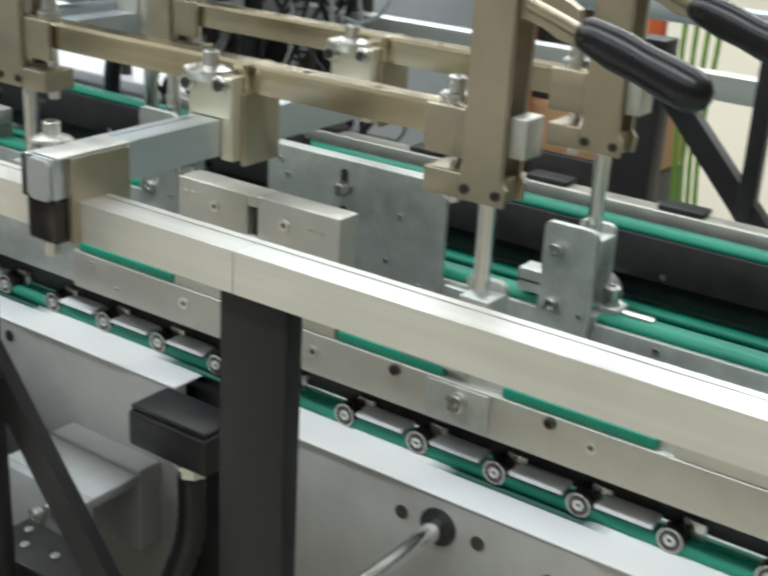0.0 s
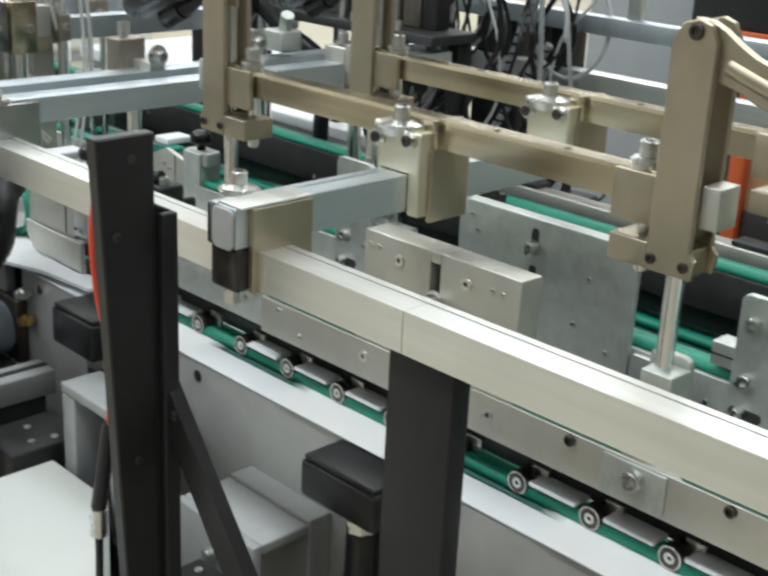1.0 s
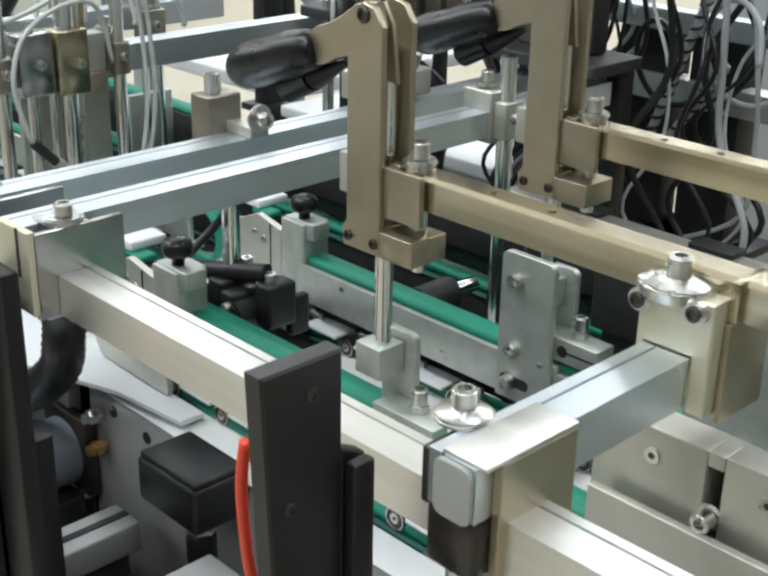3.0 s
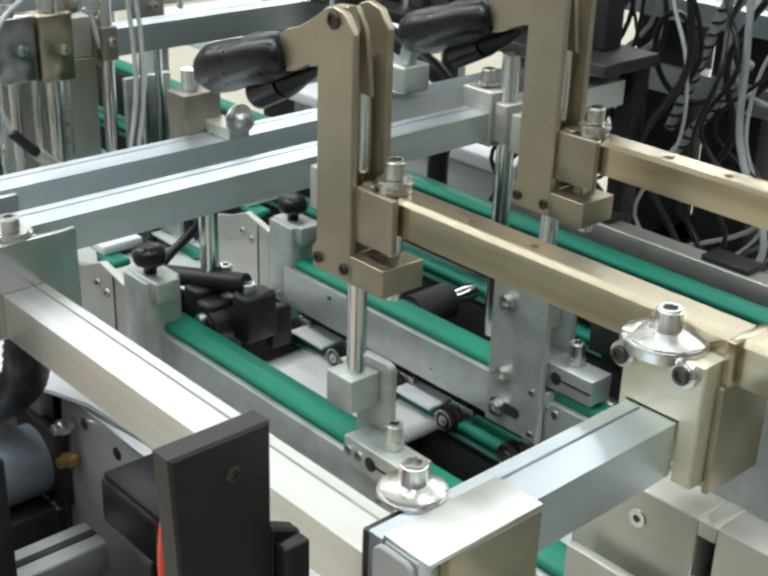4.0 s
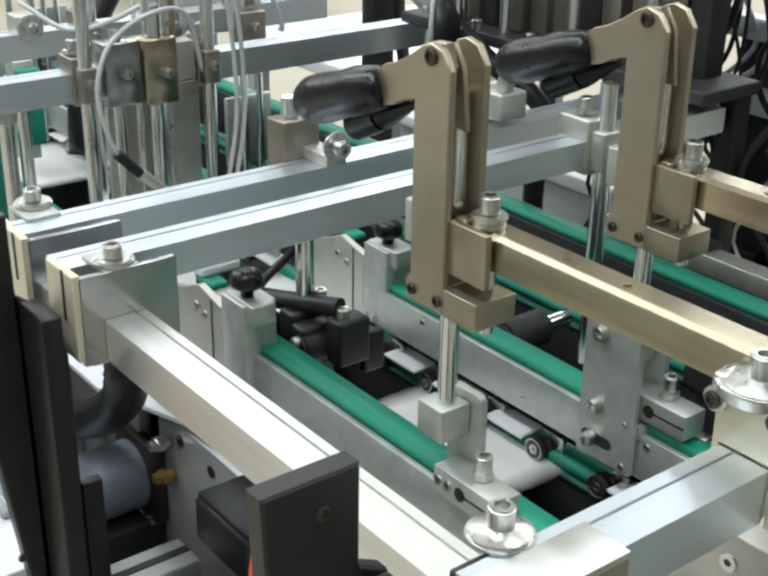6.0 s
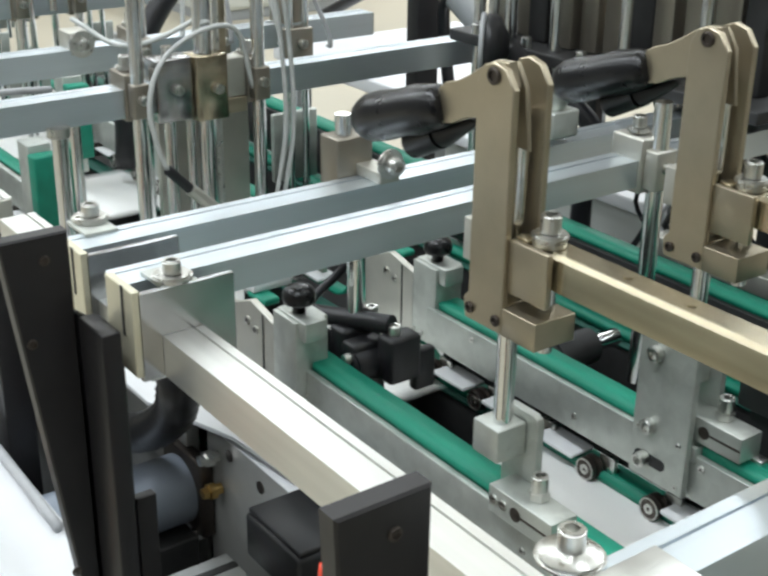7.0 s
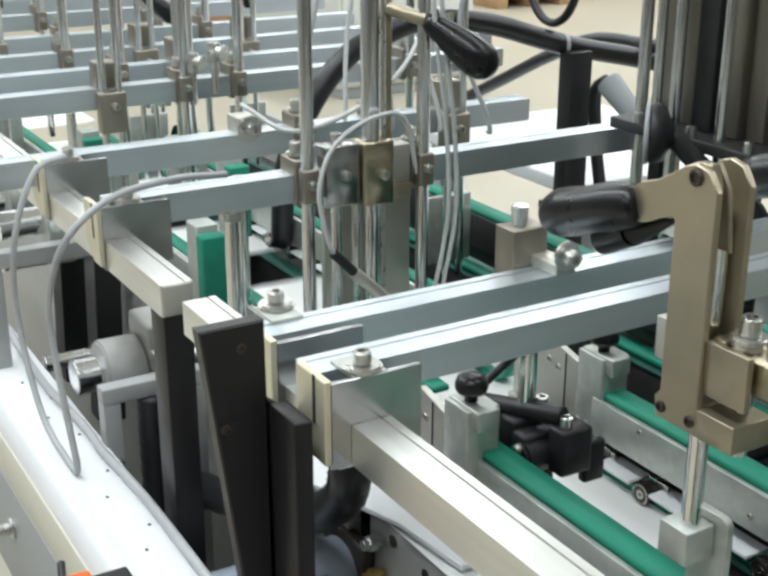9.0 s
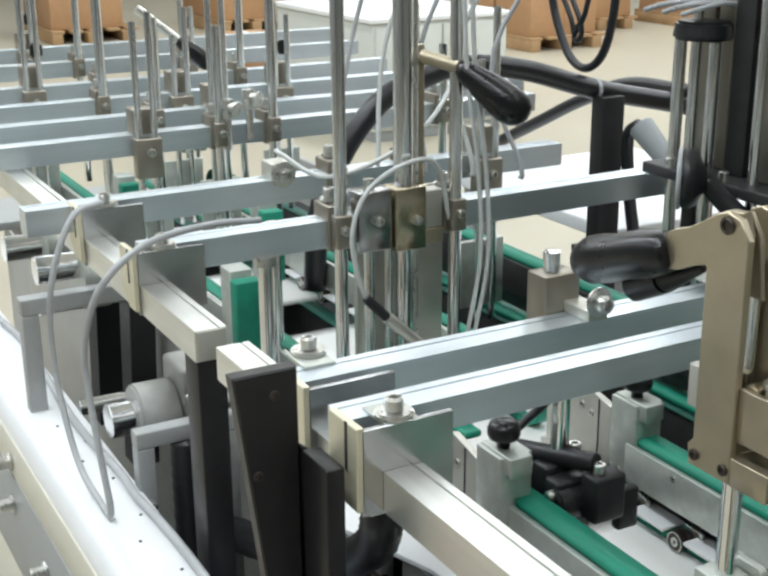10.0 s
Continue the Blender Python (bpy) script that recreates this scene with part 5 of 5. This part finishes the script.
        up_v = (b - a).cross(side_v).normalized()
        turns = int((b - a).length / 0.016)
        part("spiral_wrap", sweep([a.lerp(b, n / (turns * 8)) + 0.0062 * (side_v * math.cos(n * math.pi / 4) + up_v * math.sin(n * math.pi / 4)) for n in range(turns * 8 + 1)], 0.0025, 6, 2), CABLE, k, "black spiral wrap")
    w = thing("work_table", "white topped work table beside the machine", "table", 0, 0, 0)
    part("tabletop", B((-2.05, -1.45, 1.06, 1.60, -0.285, -0.255), bevel=0.004), COVER, w)
    for lx in (-2.0, -1.5):
        for ly in (1.1, 1.55):
            part("leg", B((lx - 0.02, lx + 0.02, ly - 0.02, ly + 0.02, FLOOR, -0.2855)), GREYPAINT, w)
    t = thing("side_table", "white sheet-metal guard along the far side", "guard")
    part("panel", B((-1.30, -0.72, 0.93, 1.12, -0.262, -0.24), bevel=0.004), COVER, t)
    part("skirt", B((-1.28, -0.74, 0.95, 1.10, FLOOR, -0.2625), bevel=0.004), CABINET, t)


far_side()


def cable_bundles():
    rng = random.Random(11)
    kinds = ((CABLE, "black cable hanging between the pillars"), (GREYCABLE, "grey cable hanging between the pillars"), (CLEARTUBE, "white air tube hanging between the pillars"), (CABLE, "black cable looped beside a pillar"))
    for k in range(30):
        mat, label = kinds[rng.choice((0, 0, 0, 3, 3, 0, 3, 1, 2))]
        x = -0.74 + 0.42 * rng.random()
        y = 0.80 + 0.14 * rng.random()
        top = 0.10 + 0.25 * rng.random()
        low = -0.27
        pts = [(x, y, top), (x + rng.uniform(-0.04, 0.04), y, top * 0.5), (x + rng.uniform(-0.05, 0.05), y + rng.uniform(-0.03, 0.03), 0.0), (x + rng.uniform(-0.06, 0.06), y + rng.uniform(-0.03, 0.03), -0.10), (x + rng.uniform(-0.12, 0.12), y, -0.20), (x + rng.uniform(-0.14, 0.14), y, low)]
        c = thing("cable", label, "cable", 0, 0, 0, "hanging cables")
        part("sheath", sweep(pts, rng.choice((0.0025, 0.0032, 0.0045)), 8, 6), mat, c)
    for k in range(4):
        c = thing("cable_loop", "looped cable end tied beside a pillar", "cable", 0, 0, 0, "cable loops")
        x, z, r = -0.70 + 0.11 * k, -0.02 + 0.03 * (k % 2), 0.03 + 0.008 * k
        part("sheath", sweep([(x + r * math.cos(a * 0.7), 0.86 + 0.012 * a, z + r * 1.3 * math.sin(a * 0.7)) for a in range(12)], 0.004, 8, 5), (CABLE, GREYCABLE)[k % 2], c)
    tray = thing("cable_tray", "zinc-plated cable tray above the far side", "cable tray")
    part("tray", B((-0.95, -0.25, 0.78, 0.96, 0.345, 0.36), (-0.95, -0.25, 0.78, 0.785, 0.36, 0.40), (-0.95, -0.25, 0.955, 0.96, 0.36, 0.40), bevel=0.001), GALV, tray)
    for x in (-0.93, -0.27):
        part("hanger", B((x - 0.012, x + 0.012, 0.962, 0.978, 0.0425, 0.40), bevel=0.001), GALV, tray)
    part("hanger", B((-0.95, -0.93, 0.962, 0.978, -0.3, 0.042), bevel=0.001), BLACK, tray)


cable_bundles()


def plate_magazine():
    m = thing("plate_magazine", "tall magazine of brown steel plates and rods", "magazine", -0.70, 0.74, 0)
    rng = random.Random(2)
    for k in range(11):
        x = -0.24 + 0.043 * k
        # Every fourth bar is dark, standing in for a shaded gap between plates.
        part("bar", B((x, x + (0.037, 0.030, 0.034)[k % 3], rng.uniform(0.0, 0.014), 0.04, 0.012, 0.62), bevel=0.002), (MAGSTEEL, MAGSTEEL, DARK, MAGSTEEL)[k % 4], m)
    for k in range(4):
        part("rod", C(((-0.20 + 0.12 * k, -0.02, -0.02), (-0.20 + 0.12 * k, -0.02, 0.55), 0.0075)), CHROME, m)
    part("bottom_plate", B((-0.27, 0.26, -0.04, 0.06, -0.004, 0.0115), bevel=0.002), DARK, m)
    for k in range(5):
        bolt(m, -0.22 + 0.1 * k, -0.032, 0.0115, 0.007, 0.014)
    for x in (-0.25, 0.24):
        part("leg", B((x - 0.012, x + 0.012, 0.03, 0.058, -0.30, -0.0045), bevel=0.002), BLACK, m)
    c = thing("black_cup", "black rubber cup hose end before the magazine", "hose end", -0.83, 0.642, 0.022)
    bm = bmesh.new()
    prev = None
    for u, r in ((0, 0.034), (0.006, 0.039), (0.014, 0.039), (0.022, 0.034), (0.028, 0.022), (0.034, 0.013)):
        loop = [bm.verts.new((0.7 * u - 0.714 * r * math.cos(a * math.pi / 10), 0.714 * u + 0.7 * r * math.cos(a * math.pi / 10), r * math.sin(a * math.pi / 10))) for a in range(20)]
        if prev:
            for a in range(20):
                bm.faces.new((prev[a], prev[(a + 1) % 20], loop[(a + 1) % 20], loop[a]))
        else:
            bm.faces.new(loop)
        prev = loop
    bm.faces.new(prev)
    part("cup", smooth(bm, 60), PLASTIC, c)
    part("stalk", sweep([(0.015, 0.026, 0), (0.05, 0.05, -0.04), (0.12, 0.09, -0.10), (0.10, 0.10, -0.2), (0.10, 0.1, -0.26)], 0.014), CABLE, c)
    part("rim", sweep([(-0.0264 * math.cos(a * math.pi / 8), 0.0259 * math.cos(a * math.pi / 8), 0.037 * math.sin(a * math.pi / 8)) for a in range(3, 14)], 0.0035), GREYCABLE, c)
    h = thing("fan_head", "black ribbed head on steel rods above the magazine", "head", -0.90, 0.72, 0)
    for x, y in ((-0.03, 0.0), (0.035, 0.0), (0.0, 0.04)):
        part("rod", C(((x, y, -0.24), (x, y, 0.185), 0.0085)), CHROME, h)
    part("cap", C(((0, 0.01, 0.1855), (0, 0.01, 0.21), 0.040, 0.036), seg=28, bevel=0.004), PLASTIC, h)
    for n in range(7):
        part("grille_bar", sweep([(-0.05 + 0.012 * n, -0.05, 0.222 + 0.004 * (n % 3)), (-0.03 + 0.012 * n, 0.0, 0.235), (-0.045 + 0.014 * n, 0.05, 0.228)], 0.0035), GREYCABLE, h)
    part("foot", B((-0.06, 0.06, -0.03, 0.06, -0.262, -0.2405), bevel=0.002), PAINT, h)


plate_magazine()


def hoses():
    h = thing("air_hose", "thick black rubber air hose arching over the machine", "hose")
    part("hose", sweep([(-1.46, 0.42, -0.27), (-1.45, 0.43, -0.13), (-1.45, 0.484, -0.026), (-1.45, 0.55, 0.041), (-1.45, 0.616, 0.0685), (-1.45, 0.703, 0.087), (-1.45, 0.836, 0.069), (-1.45, 1.003, 0.020), (-1.42, 1.28, -0.045), (-1.4, 1.55, -0.16), (-1.4, 1.75, -0.55), (-1.4, 1.8, FLOOR + 0.03)], 0.0190, 14, 8), CABLE, h)
    for p in ((-1.45, 0.995, 0.0225), (-1.45, 0.72, 0.087)):
        part("tie", C(((p[0], p[1] - 0.004, p[2]), (p[0], p[1] + 0.004, p[2]), 0.0204)), GREYCABLE, h)
    g = thing("air_hose", "thinner black hose branching from the thick one", "hose")
    part("hose", sweep([(-2.05, 1.2, -0.20), (-1.9, 1.2, -0.13), (-1.75, 1.2, -0.06), (-1.6, 1.2, -0.005), (-1.4, 1.18, 0.01), (-1.15, 1.15, 0.03)], 0.014, 10, 8), CABLE, g)
    k = thing("hose_nozzle", "grey hose nozzle hanging beside a pillar", "nozzle", -1.35, 1.02, 0)
    part("body", C(((0, 0, -0.03), (0.06, 0.02, -0.09), 0.024, 0.018), seg=20, bevel=0.004), GREYPAINT, k)
    part("hose", sweep([(0, 0, -0.03), (-0.03, 0.0, -0.06), (-0.03, 0.01, -0.16), (-0.02, 0.02, -0.25)], 0.012), CABLE, k)
    for j in range(5):
        c = thing("cable", "thin grey cable hanging from above over the machine", "cable", 0, 0, 0, "hanging cables")
        x, y = -1.28 + 0.05 * j, 0.42 + 0.05 * j
        part("sheath", sweep([(x, y + 0.1, 0.75), (x + 0.02, y + 0.04, 0.40), (x - 0.03, y - 0.02 * j, 0.16), (x, y - 0.05, 0.0), (x, y - 0.05, -0.02)], 0.0035), (GREYCABLE, CLEARTUBE)[j % 2], c)
    c = thing("cable_loop", "black cable loop hanging from the ceiling side", "cable", 0, 0, 0, "cable loops")
    part("sheath", sweep([(-1.55, 0.98, 0.6), (-1.58, 0.98, 0.25), (-1.53, 0.98, 0.10), (-1.46, 0.98, 0.06), (-1.40, 0.98, 0.12), (-1.38, 0.98, 0.3), (-1.4, 0.98, 0.6)], 0.008), CABLE, c)
    for n, (dx, dz) in enumerate(((0.05, 0.13), (0.08, 0.12))):
        c = thing("cable_loop", "black cable loop hanging from the ceiling side", "cable", 0, 0, 0, "cable loops")
        part("sheath", sweep([(-1.55 + dx, 0.95, 0.6), (-1.6 + dx, 0.95, 0.3), (-1.52 + dx, 0.95, dz + 0.02), (-1.46, 0.95, dz), (-1.42, 0.95, 0.22), (-1.44, 0.95, 0.6)], 0.005), CABLE, c)

    for n in range(4):
        c = thing("green_air_tube", "thin yellow-green air tube hanging behind the pillars", "air tube", 0, 0, 0, "green air tubes")
        x = -0.115 + 0.017 * n
        part("tube", sweep([(x + 0.02, 1.75, 0.45), (x + 0.01, 1.75, 0.12), (x - 0.012 + 0.008 * n, 1.74, -0.12), (x, 1.75, -0.35), (x + 0.01, 1.76, -0.6), (x, 1.76, FLOOR + 0.006)], 0.0055), TUBEGREEN, c)


hoses()


# ---- the hall's far stock ----
def stock():
    c = thing("steel_cabinet", "pale grey low steel cabinet on the hall floor", "cabinet", -5.83, 2.9, FLOOR)
    part("body", B((-1.3, 0, 0, 0.92, 0.06, 0.68), bevel=0.01), CABINET, c)
    part("top", B((-1.32, 0.02, -0.02, 0.94, 0.6805, 0.71), bevel=0.006), COVER, c)
    part("plinth", B((-1.28, -0.02, 0.02, 0.9, 0, 0.0595)), GREYPAINT, c)
    for k in range(2):
        part("door", B((0.0005, 0.012, 0.02 + 0.45 * k, 0.45 + 0.45 * k, 0.08, 0.66), bevel=0.003), CABINET, c)

    def pallet(x, y, stacks, label):
        p = thing("pallet", "worn wooden pallet on the hall floor", "pallet", x, y, FLOOR, "pallets")
        for k in range(5):
            part("board", B((-0.6, 0.6, -0.4 + 0.18 * k, -0.28 + 0.18 * k, 0.10, 0.125), bevel=0.003), WOOD, p)
        for k in range(3):
            part("bearer", B((-0.6, 0.6, -0.4 + 0.34 * k, -0.30 + 0.34 * k, 0, 0.0995), bevel=0.003), WOOD, p)
        for a, b, w, d, h in stacks:
            q = thing("carton", label, "carton", x + a, y + b, FLOOR + 0.1255, "cartons")
            part("box", B((0, w, 0, d, 0, h), bevel=0.004), CARTON, q)
            part("tape", B((0.002, w - 0.002, d / 2 - 0.025, d / 2 + 0.025, h, h + 0.0015), bevel=0), PAPER, q)

    pallet(-8.0, 3.35, [(-0.5, -0.35, 0.5, 0.36, 0.25), (0.02, -0.35, 0.5, 0.36, 0.2), (-0.3, 0.03, 0.7, 0.36, 0.25)], "brown corrugated carton standing on a pallet")
    pallet(-9.2, 6.4, [(-0.55, -0.38, 0.5, 0.36, 0.5), (0.0, -0.38, 0.55, 0.36, 0.45), (-0.5, 0.02, 1.0, 0.36, 0.5)], "brown corrugated carton stacked on a pallet")
    pallet(-10.2, 7.6, [(-0.55, -0.38, 1.1, 0.76, 0.5)], "large brown carton on a pallet")
    pallet(-12.0, 2.9, [(-0.55, -0.38, 0.5, 0.7, 0.5), (0.0, -0.38, 0.5, 0.7, 0.4)], "brown corrugated carton on a far pallet")
    pallet(-12.0, 4.6, [(-0.55, -0.38, 1.1, 0.7, 0.6)], "large brown carton on a far pallet")
    pallet(-9.6, 8.9, [(-0.55, -0.38, 1.1, 0.7, 0.5)], "large brown carton on a far pallet")


stock()


# ---- moving boards ----
LENGTH, PITCH, ENTER, LEAVE = 0.20, 0.36, -2.9, 1.25
# how far the stream of boards has run
RUN = [(0.0, -0.26), (0.5, 0.70), (1.0, 1.67), (4.5, 7.86), (5.0, 8.77), (5.5, 9.67), (7.0, 12.51), (7.5, 13.44), (8.0, 14.34), (8.5, 15.38), (9.0, 16.27), (9.5, 17.16), (10.0, 18.10)]


def run_at(t):
    return float(np.interp(t, [r[0] for r in RUN], [r[1] for r in RUN]))


def make_boards():
    tray = thing("feed_tray", "grey steel feed tray with a pile of white boards", "tray")
    part("tray", B((ENTER - 0.02, ENTER + 0.24, 0.12, 0.52, -0.42, -0.40)), PAINT, tray)
    part("stand", B((ENTER, ENTER + 0.2, 0.2, 0.44, FLOOR, -0.4205)), PAINT, tray)
    out = thing("delivery_tray", "grey steel delivery tray with a pile of white boards", "tray")
    part("tray", B((LEAVE - 0.02, LEAVE + 0.26, 0.12, 0.52, -0.52, -0.50)), PAINT, out)
    part("stand", B((LEAVE + 0.12, LEAVE + 0.22, 0.2, 0.44, FLOOR, -0.5205)), PAINT, out)
    boards = []
    base = None
    o = [(0, 0.162), (0.018, 0.146), (0.182, 0.146), (0.20, 0.162), (0.20, 0.255), (0.186, 0.262), (0.186, 0.312), (0.20, 0.32), (0.20, 0.47), (0.18, 0.50), (0.02, 0.50), (0, 0.47), (0, 0.32), (0.014, 0.312), (0.014, 0.262), (0, 0.255)]
    for k in range(-3, 58):
        if base is None:
            base = part("board", plate(o, "z", 0, 0.0009, 0), PAPER)
            tagged(base, "white die-cut carton board carried by green belts", "board", "boards")
            boards.append((k, base))
        else:
            ob = new("board", base.data)
            tagged(ob, "white die-cut carton board carried by green belts", "board", "boards")
            boards.append((k, ob))
    return boards


BOARDS = make_boards()


def motions():
    times = [n * 0.25 for n in range(41)]
    for k, ob in BOARDS:
        rows = []
        fine = np.arange(0, 10.001, 1 / 30)
        where = np.array([run_at(t) - PITCH * k for t in fine])
        inside = [t for t, x in zip(fine, where) if ENTER <= x <= LEAVE]
        first, last = inside[0], inside[-1]
        pile_in = pose(ENTER, 0, -0.3995 + 0.001 * (60 - k))
        pile_out = pose(LEAVE + 0.02, 0, -0.4995 + 0.001 * (k + 3))
        if first > 0.2:
            rows += [(0.0, pile_in), (first - 0.1, pile_in)]
        if first > 0.05:
            rows.append((first, pose(ENTER, 0, SHEET_Z)))
        t = max(first, 0.0)
        if t == 0.0:
            rows.append((0.0, pose(run_at(0) - PITCH * k, 0, SHEET_Z)))
        for t in times:
            if first + 0.05 < t < last - 0.05:
                rows.append((t, pose(run_at(t) - PITCH * k, 0, SHEET_Z)))
        if last < 9.8:
            rows += [(last, pose(run_at(last) - PITCH * k, 0, SHEET_Z)), (last + 0.1, pile_out), (10.0, pile_out)]
        else:
            rows.append((10.0, pose(run_at(10.0) - PITCH * k, 0, SHEET_Z)))
        walk(ob, rows)


motions()
